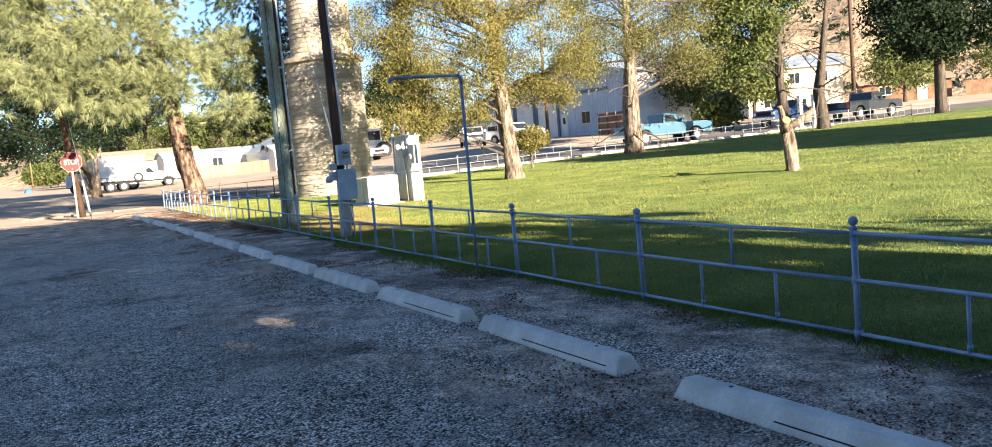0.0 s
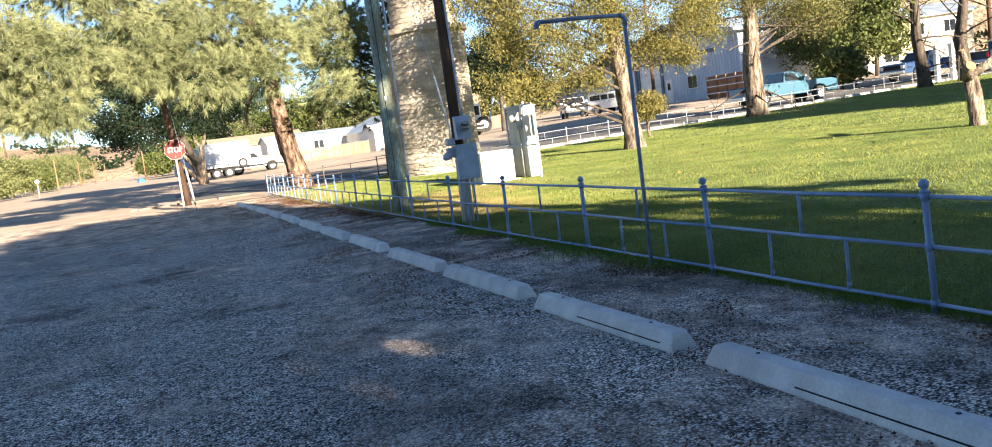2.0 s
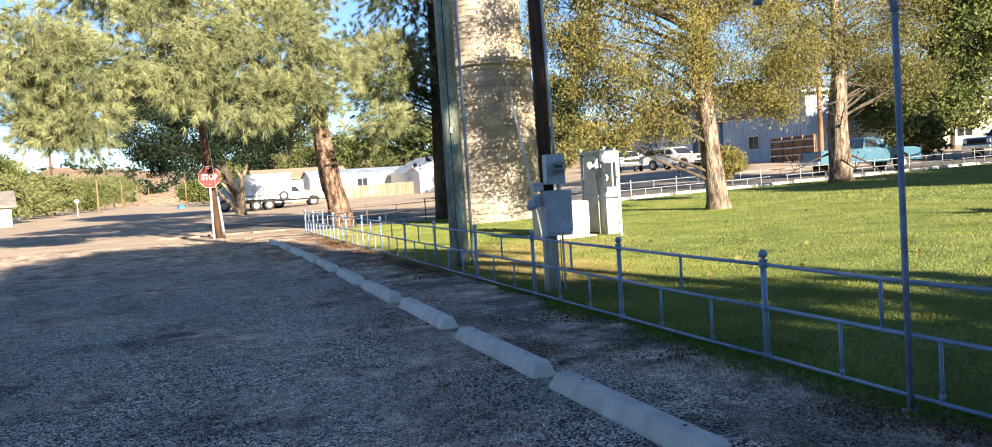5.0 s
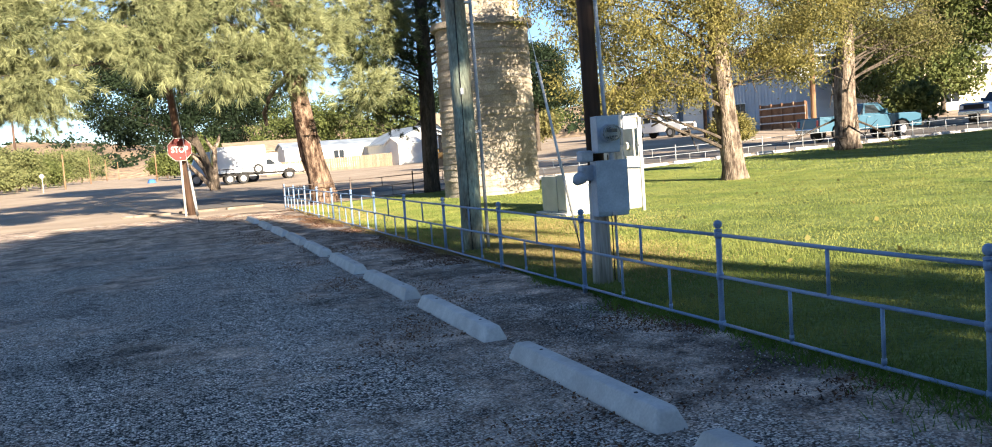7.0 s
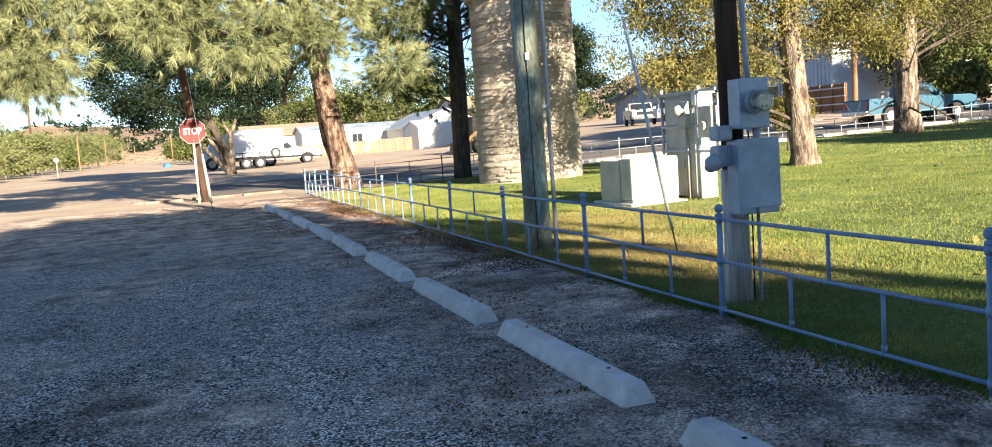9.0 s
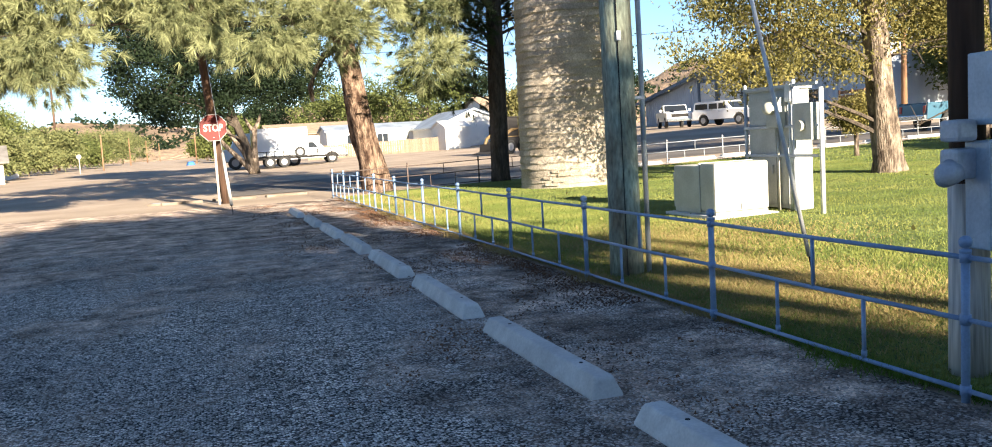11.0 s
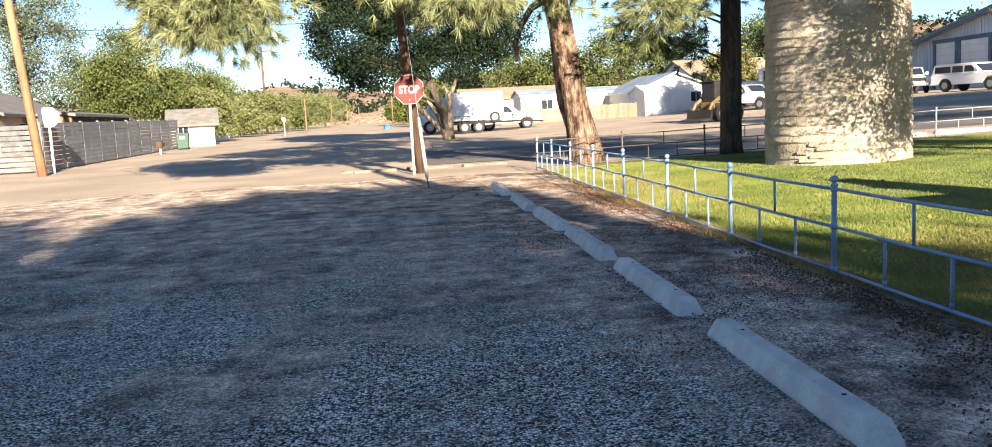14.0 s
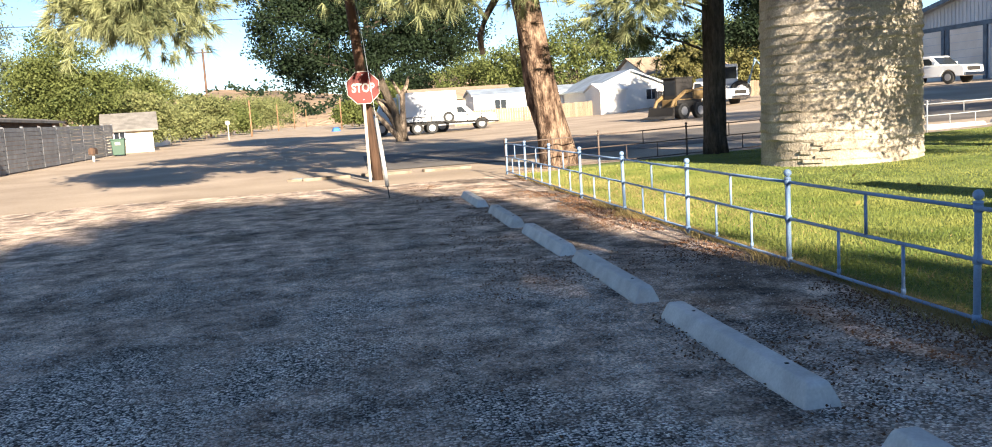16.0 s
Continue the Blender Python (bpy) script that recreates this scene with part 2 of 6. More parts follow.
YELLOWLEAF = leafy("yellow_green_sprays", (0.05, 0.055, 0.018), (0.30, 0.255, 0.085), 0.3)
OLIVELEAF = leafy("olive_sprays", (0.045, 0.052, 0.02), (0.25, 0.225, 0.085), 0.3)
DARKLEAF = leafy("dark_green_leaves", (0.007, 0.015, 0.010), (0.028, 0.043, 0.019), 0.2)
GREENLEAF = leafy("green_leaves", (0.035, 0.055, 0.018), (0.18, 0.20, 0.065), 0.3)
GREYLEAF = leafy("grey_green_sprays", (0.04, 0.055, 0.035), (0.19, 0.215, 0.14), 0.25)
SHRUBLEAF = leafy("shrub_leaves", (0.07, 0.09, 0.035), (0.26, 0.265, 0.11), 0.3)


# ---------------------------------------------------------------- mesh tools
def smooth(a, b, v):
    v = min(1.0, max(0.0, (v - a) / (b - a)))
    return v * v * (3 - 2 * v)


def ground_z(x, y):
    z = 0.02 * max(0.0, min(x, 90) - 4.3) + 0.006 * max(0.0, min(y, 160) - 36)
    return z + 0.04 * min(13.0, max(0.0, y - 45)) * smooth(20, 32, x)


def mesh_of(bm, name, material, smooth_shade=False):
    me = bpy.data.meshes.new(name)
    bm.to_mesh(me)
    bm.free()
    me.materials.append(material)
    if smooth_shade:
        me.polygons.foreach_set("use_smooth", [True] * len(me.polygons))
    return me


def part(name, bm, material, parent=None, label="", at=None, smooth_shade=False):
    """Links a bmesh (or a mesh) as one object under a thing or a part."""
    me = bm if isinstance(bm, bpy.types.Mesh) else mesh_of(bm, name, material, smooth_shade)
    ob = new(name, me)
    if parent:
        ob.parent = parent
    if at is not None:
        ob.matrix_basis = at
    return tagged(ob, label)


def thing(name, label, category, at=(0, 0, 0), rz=0.0, group="", kind=""):
    ob = new(name)
    ob.empty_display_size = 0.1
    ob.matrix_basis = pose(*at, 0, 0, rz)
    return tagged(ob, label, category, group, kind)


def block(bm, x0, x1, y0, y1, z0, z1, bevel=0.0, m=None):
    """A box with bevelled edges."""
    vs = bmesh.ops.create_cube(bm, size=1)["verts"]
    bmesh.ops.transform(bm, verts=vs, matrix=Matrix.LocRotScale(((x0 + x1) / 2, (y0 + y1) / 2, (z0 + z1) / 2), None, (x1 - x0, y1 - y0, z1 - z0)))
    if bevel:
        es = list({e for v in vs for e in v.link_edges})
        r = bmesh.ops.bevel(bm, geom=es, offset=bevel, segments=2, affect="EDGES", profile=0.6)
        vs = list({v for f in r["faces"] for v in f.verts} | {v for v in vs if v.is_valid})
    if m:
        bmesh.ops.transform(bm, verts=vs, matrix=m)
    return bm


def box(x0, x1, y0, y1, z0, z1, bevel=0.0, m=None):
    return block(bmesh.new(), x0, x1, y0, y1, z0, z1, bevel, m)


def tube(bm, points, radii, sides=10, cap=True, wob=0.0):
    """A tapered tube along points."""
    pts = [Vector(p) for p in points]
    rings = []
    for i, p in enumerate(pts):
        d = (pts[min(i + 1, len(pts) - 1)] - pts[max(i - 1, 0)]).normalized()
        a = d.orthogonal().normalized() if abs(d.z) < 0.95 else Vector((1, 0, 0)).cross(d).cross(d).normalized() * -1
        b = d.cross(a)
        r = radii[i] if isinstance(radii, (list, tuple)) else radii
        ring = []
        for k in range(sides):
            t = 2 * math.pi * k / sides
            q = r * (1 + (wob * noise.noise(p * 0.9 + Vector((math.cos(t), math.sin(t), 0)) * 2) if wob else 0))
            ring.append(bm.verts.new(p + (a * math.cos(t) + b * math.sin(t)) * q))
        rings.append(ring)
    for r0, r1 in zip(rings, rings[1:]):
        # keep the rings in step
        k0 = min(range(sides), key=lambda k: (r1[k].co - r0[0].co).length)
        for k in range(sides):
            bm.faces.new((r0[k], r0[(k + 1) % sides], r1[(k + 1 + k0) % sides], r1[(k + k0) % sides]))
    if cap:
        bm.faces.new(rings[0][::-1])
        bm.faces.new(rings[-1])
    return bm


def pipe(points, radii, sides=10, wob=0.0):
    return tube(bmesh.new(), points, radii, sides, True, wob)


def ball(r, z=0.0, seg=12):
    bm = bmesh.new()
    bmesh.ops.create_uvsphere(bm, u_segments=seg, v_segments=8, radius=r, matrix=Matrix.Translation((0, 0, z)))
    return bm


def prism(outline, y0, y1, bevel=0.0, axis="y"):
    """An outline (x, z) drawn out along y."""
    bm = bmesh.new()
    a = [bm.verts.new((x, y0, z)) for x, z in outline]
    b = [bm.verts.new((x, y1, z)) for x, z in outline]
    bm.faces.new(a)
    bm.faces.new(b[::-1])
    n = len(a)
    for i in range(n):
        bm.faces.new((a[i], b[i], b[(i + 1) % n], a[(i + 1) % n]))
    bmesh.ops.recalc_face_normals(bm, faces=bm.faces)
    if bevel:
        bmesh.ops.bevel(bm, geom=list(bm.edges), offset=bevel, segments=2, affect="EDGES", profile=0.6)
    if axis == "x":
        bmesh.ops.rotate(bm, verts=bm.verts, cent=(0, 0, 0), matrix=Matrix.Rotation(math.pi / 2, 3, "Z"))
    return bm


def raw_mesh(name, verts, corners, material):
    """A mesh of loose polygons, all with the same number of corners, out of an array (n, corners, 3)."""
    n = len(verts)
    me = bpy.data.meshes.new(name)
    me.vertices.add(n * corners)
    me.vertices.foreach_set("co", np.ascontiguousarray(verts, dtype=np.float32).ravel())
    me.loops.add(n * corners)
    me.loops.foreach_set("vertex_index", np.arange(n * corners, dtype=np.int32))
    me.polygons.add(n)
    me.polygons.foreach_set("loop_start", np.arange(0, n * corners, corners, dtype=np.int32))
    me.update(calc_edges=True)
    me.materials.append(material)
    return me


def unit(v):
    return v / np.maximum(1e-9, np.linalg.norm(v, axis=-1, keepdims=True))


def leaves(name, centres, length, width, material, droop=0.0, axis=None):
    """Small pointed leaves (4 corners) at the centres."""
    n = len(centres)
    d = unit(rng.normal(size=(n, 3)) + (0, 0, -droop)) if axis is None else unit(axis + rng.normal(size=(n, 3)) * 0.45)
    s = unit(np.cross(d, rng.normal(size=(n, 3))))
    ln = (length * rng.uniform(0.6, 1.4, n))[:, None]
    wd = (width * rng.uniform(0.6, 1.4, n))[:, None]
    c = np.asarray(centres)
    return raw_mesh(name, np.stack([c - d * ln / 2, c + s * wd / 2, c + d * ln / 2, c - s * wd / 2], 1), 4, material)


def tufts(name, centres, axes, length, material, needles=26, width=0.012):
    """Bottle-brush tufts of long needles, fanned about each twig's end."""
    n = len(centres)
    d = unit(axes)[:, None, :] * 0.95 + rng.normal(size=(n, needles, 3)) * 0.55
    d = unit(d)
    ln = length * rng.uniform(0.7, 1.2, (n, needles, 1))
    s = unit(np.cross(d, rng.normal(size=(n, needles, 3)))) * width
    c = np.asarray(centres)[:, None, :] - unit(axes)[:, None, :] * rng.uniform(0, 0.12, (n, needles, 1))
    tip = c + d * ln
    tip[..., 2] -= 0.12 * ln[..., 0]
    v = np.stack([c - s * 0.5, c + s * 0.5, tip], 2)
    return raw_mesh(name, v.reshape(-1, 3, 3), 3, material)


def clump_centres(blobs, n, shell=0.55):
    """Centres of twig clumps inside a few ellipsoids (x, y, z, rx, ry, rz), denser towards the outside, in bunches that leave gaps."""
    w = np.array([b[3] * b[4] * b[5] for b in blobs]) ** (2 / 3)
    pick = rng.choice(len(blobs), n, p=w / w.sum())
    b = np.array(blobs)[pick]
    d = unit(rng.normal(size=(n, 3)))
    r = rng.uniform(shell, 1.0, (n, 1)) ** 0.7
    r *= 0.86 + 0.14 * np.sin(d[:, :1] * 5 + b[:, :1]) * np.cos(d[:, 1:2] * 6 + d[:, 2:3] * 4)
    return b[:, :3] + d * r * b[:, 3:], d


def limb_to(bm, a, b, r0, r1, sag=0.0, steps=5):
    a, b = Vector(a), Vector(b)
    pts = []
    for i in range(steps + 1):
        t = i / steps
        p = a.lerp(b, t)
        p += noise.noise_vector(p * 0.7) * 0.12 * (b - a).length * t * (1 - t) * 1.6
        p.z += sag * 4 * t * (1 - t)
        pts.append(p)
    tube(bm, pts, [r0 + (r1 - r0) * i / steps for i in range(steps + 1)], 6, True)


def tree(name, base, spine, radii, blobs, clumps, per, spread, leaf, bark, leafmat, label, limbs=26, kind="leaf", needles=26, droop=0.0, category="tree", flat=0.6, bare=0, limb_from=0.0):
    """A tapered trunk along a spine, limbs out to the clumps, and a crown of many small leaves in uneven clumps."""
    bz = ground_z(base[0], base[1])
    t = thing(name, label, category, (base[0], base[1], bz - 0.03))
    bm = bmesh.new()
    tube(bm, spine, radii, 14, True, 0.5)
    part("trunk", bm, bark, t, smooth_shade=True)
    sp = [Vector(p) for p in spine]
    c, d = clump_centres(blobs, clumps)
    lb = bmesh.new()

    def from_spine(z):
        for p, q in zip(sp, sp[1:]):
            if p.z <= z <= q.z:
                return p.lerp(q, (z - p.z) / max(1e-6, q.z - p.z))
        return sp[-1] if z > sp[-1].z else sp[1]

    top = sp[-1].z
    for i in range(min(limbs, clumps)):
        end = Vector(c[i])
        start = from_spine(min(top, max(sp[1].z * 0.9, limb_from, end.z - 0.35 * (end - Vector((sp[1].x, sp[1].y, end.z))).length)))
        ln = (end - start).length
        limb_to(lb, start, end, min(radii[0] * 0.3, 0.018 + 0.009 * ln), 0.01, 0.05 * ln)
        for j in range(3):
            u = 0.4 + 0.2 * j
            p = start.lerp(end, u)
            limb_to(lb, p, p + Vector(unit(rng.normal(size=3))) * (0.5 + 0.08 * ln) + Vector((0, 0, 0.1)), 0.02, 0.006, 0, 3)
    for i in range(bare):
        p = from_spine(rng.uniform(sp[1].z, top * 0.8))
        e = p + Vector(unit(rng.normal(size=3) * (1, 1, 0.35))) * rng.uniform(1.5, 3.5)
        limb_to(lb, p, e, 0.05, 0.012, 0.1)
        for j in range(4):
            q = p.lerp(e, rng.uniform(0.4, 1))
            limb_to(lb, q, q + Vector(unit(rng.normal(size=3))) * 0.8, 0.016, 0.005, 0, 3)
    tagged(part("branchwork", lb, DARKBARK, t), kind="stuff")
    pts = np.repeat(c, per, 0) + rng.normal(size=(clumps * per, 3)) * np.array((spread, spread, spread * flat))
    if kind == "leaf":
        ax = None
        part("crown", leaves("crown", pts, leaf[0], leaf[1], leafmat, droop), None, t)
    else:
        ax = np.repeat(d, per, 0) + (pts - np.repeat(c, per, 0)) * 1.5 + (0, 0, -droop)
        part("crown", tufts("crown", pts, ax, leaf[0], leafmat, needles, leaf[1]), None, t)
    return t


# ---------------------------------------------------------------- ground
def sheet(name, xs, ys, lift, material, label, inside=None, category="ground", rough=0.0):
    """A patch of the ground, lifted over the sheet below it."""
    bm = bmesh.new()
    vs = {}
    for i, x in enumerate(xs):
        for j, y in enumerate(ys):
            h = rough * noise.noise(Vector((x * 0.6, y * 0.6, 3))) if rough else 0.0
            vs[i, j] = bm.verts.new((x, y, ground_z(x, y) + lift + h))
    for i in range(len(xs) - 1):
        for j in range(len(ys) - 1):
            if inside is None or inside((xs[i] + xs[i + 1]) / 2, (ys[j] + ys[j + 1]) / 2):
                bm.faces.new((vs[i, j], vs[i + 1, j], vs[i + 1, j + 1], vs[i, j + 1]))
    bmesh.ops.delete(bm, geom=[v for v in bm.verts if not v.link_faces], context="VERTS")
    return tagged(part(name, bm, material, smooth_shade=True), label, category, kind="structure")


def steps(*spans):
    out = []
    for a, b, d in spans:
        n = max(1, round((b - a) / d))
        out += [a + (b - a) * i / n for i in range(n)]
    return out + [spans[-1][1]]


def north_y(x):
    """The line of the lawn's far fence along the cross street."""
    return 33.65 + 0.085 * (x - 4.25)


sheet("ground", steps((-2500, -200, 300), (-200, -40, 20), (-40, 100, 2.5), (100, 300, 20), (300, 2500, 300)),
      steps((-2500, -200, 300), (-200, -30, 20), (-30, 120, 2.5), (120, 300, 20), (300, 2500, 300)), 0.0, DIRT, "pale tan dusty dirt ground reaching to the horizon")
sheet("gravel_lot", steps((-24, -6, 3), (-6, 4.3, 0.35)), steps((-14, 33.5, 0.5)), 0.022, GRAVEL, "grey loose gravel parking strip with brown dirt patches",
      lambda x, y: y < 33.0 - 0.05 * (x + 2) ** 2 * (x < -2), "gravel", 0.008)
sheet("lawn", steps((4.42, 62, 1.2)), steps((-16, 40, 1.0)), 0.03, LAWN, "mown green lawn of a small park", lambda x, y: y < north_y(x) - 0.3, "lawn")
sheet("road", steps((1.5, 100, 4)), steps((38.2, 47, 2.2)), 0.01, ASPHALT, "worn grey-brown asphalt cross street", category="road")


# ---------------------------------------------------------------- far hills
def hill_top(deg):
    return float(np.interp(deg, [-75, -20, 0, 8, 16, 24, 32, 38, 42, 46, 54, 70, 100], [15, 15, 16, 20, 16, 24, 33, 23, 24, 52, 46, 30, 20]))


def hills():
    bm = bmesh.new()
    rings = [(230, 0.0), (260, 0.25), (300, 0.62), (340, 0.9), (400, 1.0), (520, 0.7)]
    n = 150
    grid = []
    for r, k in rings:
        row = []
        for i in range(n + 1):
            az = radians(-75 + 175 * i / n)
            high = hill_top(math.degrees(az))
            p = Vector((r * math.sin(az), r * math.cos(az), 0))
            h = high * k * (0.82 + 0.45 * noise.fractal(p * 0.011, 0.8, 2.1, 5)) + 3.0 * k * noise.fractal(p * 0.06, 0.7, 2.0, 4)
            row.append(bm.verts.new((p.x, p.y, max(0.3, h) if k else -2)))
        grid.append(row)
    for a, b in zip(grid, grid[1:]):
        for i in range(n):
            bm.faces.new((a[i], b[i], b[i + 1], a[i + 1]))
    hill = surf("hill_rock", (0.42, 0.29, 0.19), 0.95, 0.3, 0.05, 0.6, 0.9, tint=(0.22, 0.16, 0.10), depth=1.5)
    tagged(part("backdrop_hills", bm, hill, smooth_shade=True), "reddish rocky desert hills with scattered shrubs", "hill", kind="structure")
    # shrubs scattered over the slopes
    m = 2600
    az = np.radians(rng.uniform(-60, 75, m))
    r = rng.uniform(250, 400, m)
    out = []
    for a, rr in zip(az, r):
        k = np.interp(rr, [230, 260, 300, 340, 400], [0, 0.25, 0.62, 0.9, 1])
        deg = math.degrees(a)
        high = hill_top(deg)
        p = Vector((rr * math.sin(a), rr * math.cos(a), 0))
        h = high * k * (0.82 + 0.45 * noise.fractal(p * 0.011, 0.8, 2.1, 5)) + 3.0 * k * noise.fractal(p * 0.06, 0.7, 2.0, 4)
        out.append((p.x, p.y, max(0.3, h)))
    c = np.repeat(np.array(out), 16, 0) + rng.normal(size=(m * 16, 3)) * (1.0, 1.0, 0.6) + (0, 0, 0.5)
    tagged(part("hill_shrubs", leaves("hill_shrubs", c, 1.3, 0.9, DARKLEAF), None), "dark juniper shrubs dotting the hillside", "shrub", kind="stuff")


hills()


# ---------------------------------------------------------------- fence of pipes
def fence_meshes(mat_):
    post = tube(bmesh.new(), [(0, 0, -0.05), (0, 0, 0.685)], 0.019, 12)
    for z in (0.06, 0.375, 0.648):
        tube(post, [(0, 0, z - 0.022), (0, 0, z + 0.022)], 0.0245, 12)
    tube(post, [(0, 0, 0.668), (0, 0, 0.682)], 0.026, 12)
    return {
        "post": mesh_of(post, "post", mat_, True),
        "finial": mesh_of(ball(0.029, 0.715), "finial", mat_, True),
        "short": mesh_of(tube(bmesh.new(), [(0, 0, 0.375), (0, 0, 0.648)], 0.0108, 8), "picket", mat_, True),
        "low": mesh_of(tube(tube(bmesh.new(), [(0, 0, 0.06), (0, 0, 0.375)], 0.0108, 8), [(0, 0, 0.075), (0, 0, 0.105)], 0.0145, 8), "picket", mat_, True),
    }


def pipe_fence(name, label, points, mat_, lean=0.012):
    """A low fence of welded pipes along points: ball-topped posts, three rails, short pickets above and below the middle rail."""
    t = thing(name, label, "fence", (points[0][0], points[0][1], 0))
    o = Vector((points[0][0], points[0][1], 0))
    ms = fence_meshes(mat_)
    spots = [Vector((x, y, ground_z(x, y) + 0.012)) - o for x, y in points]
    for p in spots:
        a = part("post", ms["post"], None, t, at=pose(*p, rng.uniform(-1, 1), rng.uniform(-1, 1), 0))
        part("finial", ms["finial"], None, a)
    for p, q in zip(spots, spots[1:]):
        for z, r in ((0.648, 0.0118), (0.375, 0.0118), (0.06, 0.0118)):
            part("rail", pipe([p + Vector((0, 0, z)), p.lerp(q, 0.5) + Vector((0, 0, z - 0.004)), q + Vector((0, 0, z))], r, 8), mat_, t, smooth_shade=True)
        part("picket", ms["short"], None, t, at=Matrix.Translation(p.lerp(q, 0.5)))
        for k in (0.31, 0.66):
            part("picket", ms["low"], None, t, at=Matrix.Translation(p.lerp(q, k)))
    return t


pipe_fence("pipe_fence", "low blue-grey painted pipe fence with ball-topped posts between gravel and lawn", [(4.3, 2.9 + 2.05 * i) for i in range(-4, 16)], BLUEPAINT)
pipe_fence("pipe_fence", "low weathered pipe fence along the far edge of the lawn", [(4.3 + 2.05 * i, north_y(4.3 + 2.05 * i)) for i in range(4, 25)], SILVERPAINT)
pipe_fence("pipe_fence", "low dark brown pipe fence at the lawn corner behind the pine", [(4.3 + 2.05 * i, north_y(4.3 + 2.05 * i)) for i in range(0, 5)], DARKBROWNPAINT)


# ---------------------------------------------------------------- wheel stops
def wheel_stop_mesh(mat_):
    """A concrete parking block: sloping sides, flat top, chamfered ends."""
    bm = bmesh.new()
    L, w, h, wt = 1.78, 0.088, 0.118, 0.046
    prof = [(-w, 0), (-w, 0.035), (-wt, h), (wt, h), (w, 0.035), (w, 0)]
    rings = []
    for y, s in ((0.0, 0.86), (0.05, 1.0), (L * 0.5, 1.0), (L - 0.05, 1.0), (L, 0.86)):
        rings.append([bm.verts.new((x * (1 if s == 1 else 0.94), y + (0.03 * z / h if s != 1 and y == 0 else -0.03 * z / h if s != 1 else 0), z * s)) for x, z in prof])
    for a, b in zip(rings, rings[1:]):
        for i in range(5):
            bm.faces.new((a[i], b[i], b[i + 1], a[i + 1]))
    bm.faces.new(rings[0])
    bm.faces.new(rings[-1][::-1])
    bmesh.ops.recalc_face_normals(bm, faces=bm.faces)
    bmesh.ops.bevel(bm, geom=[e for e in bm.edges if e.calc_face_angle(0) > 0.4], offset=0.009, segments=2, affect="EDGES", profile=0.5)
    return mesh_of(bm, "block", mat_, False)


def wheel_stop(label, group):
    t = thing("wheel_stop", label, "wheel stop", group=group)
    part("block", wheel_stop_mesh(CONCRETE), None, t)
    for y in (0.33, 1.45):
        part("pin_hole", pipe([(0.004, y, 0.112), (0.004, y, 0.1205)], 0.011, 8), HOLE, t, "dark rusty pin hole")
    return t


first_stop = wheel_stop("whitewashed concrete parking block lying on gravel", "row of wheel stops")
stop_ys = [-3.4, -1.2, 1.01, 3.29, 5.35, 7.47, 9.51, 11.78, 13.95, 16.18, 18.43, 20.63, 22.68, 24.86, 27.3]
for i, y in enumerate(stop_ys):
    m = pose(2.955 - 0.02 * max(0, y - 22) + rng.uniform(-0.012, 0.012), y, 0.004, 0, 0, rng.uniform(-0.7, 0.7))
    if i:
        stop_block = copy_thing(first_stop, m)
        # a thin near-black strip stands for the shading of the groove below the top
        if i in (2, 3, 4):
            part("side_groove", box(-0.0812, -0.066, 0.12, 1.1, 0.051, 0.057), HOLE, stop_block, "dark strip for the shade of the side groove")
    else:
        first_stop.matrix_basis = m


# ---------------------------------------------------------------- poles, boxes
def l_pole():
    t = thing("pipe_arm_pole", "dull blue-grey bent pipe pole with a level arm beside the fence", "pole", (4.22, 7.76, 0))
    part("pole", pipe([(0, 0, -0.05), (0, 0, 1.0), (0, 0, 2.0)], 0.0165, 12), PIPE, t, smooth_shade=True)
    bm = bmesh.new()
    tube(bm, [(0, 0, 2.0), (0.0, 0, 2.04), (-0.012, 0, 2.068), (-0.04, 0, 2.08)], 0.021, 12)
    part("elbow", bm, PIPE, t, smooth_shade=True)
    part("arm", pipe([(-0.04, 0, 2.08), (-0.4, 0, 2.085), (-0.76, 0, 2.08)], 0.0165, 12), PIPE, t, smooth_shade=True)
    part("end_elbow", pipe([(-0.75, 0, 2.08), (-0.775, 0, 2.072), (-0.785, 0, 2.045), (-0.785, 0, 2.03)], 0.0225, 12), PIPE, t, smooth_shade=True)
    part("foot", pipe([(-0.06, 0, 0.015), (0.05, 0, 0.015)], 0.022, 10), PIPE, t)


l_pole()


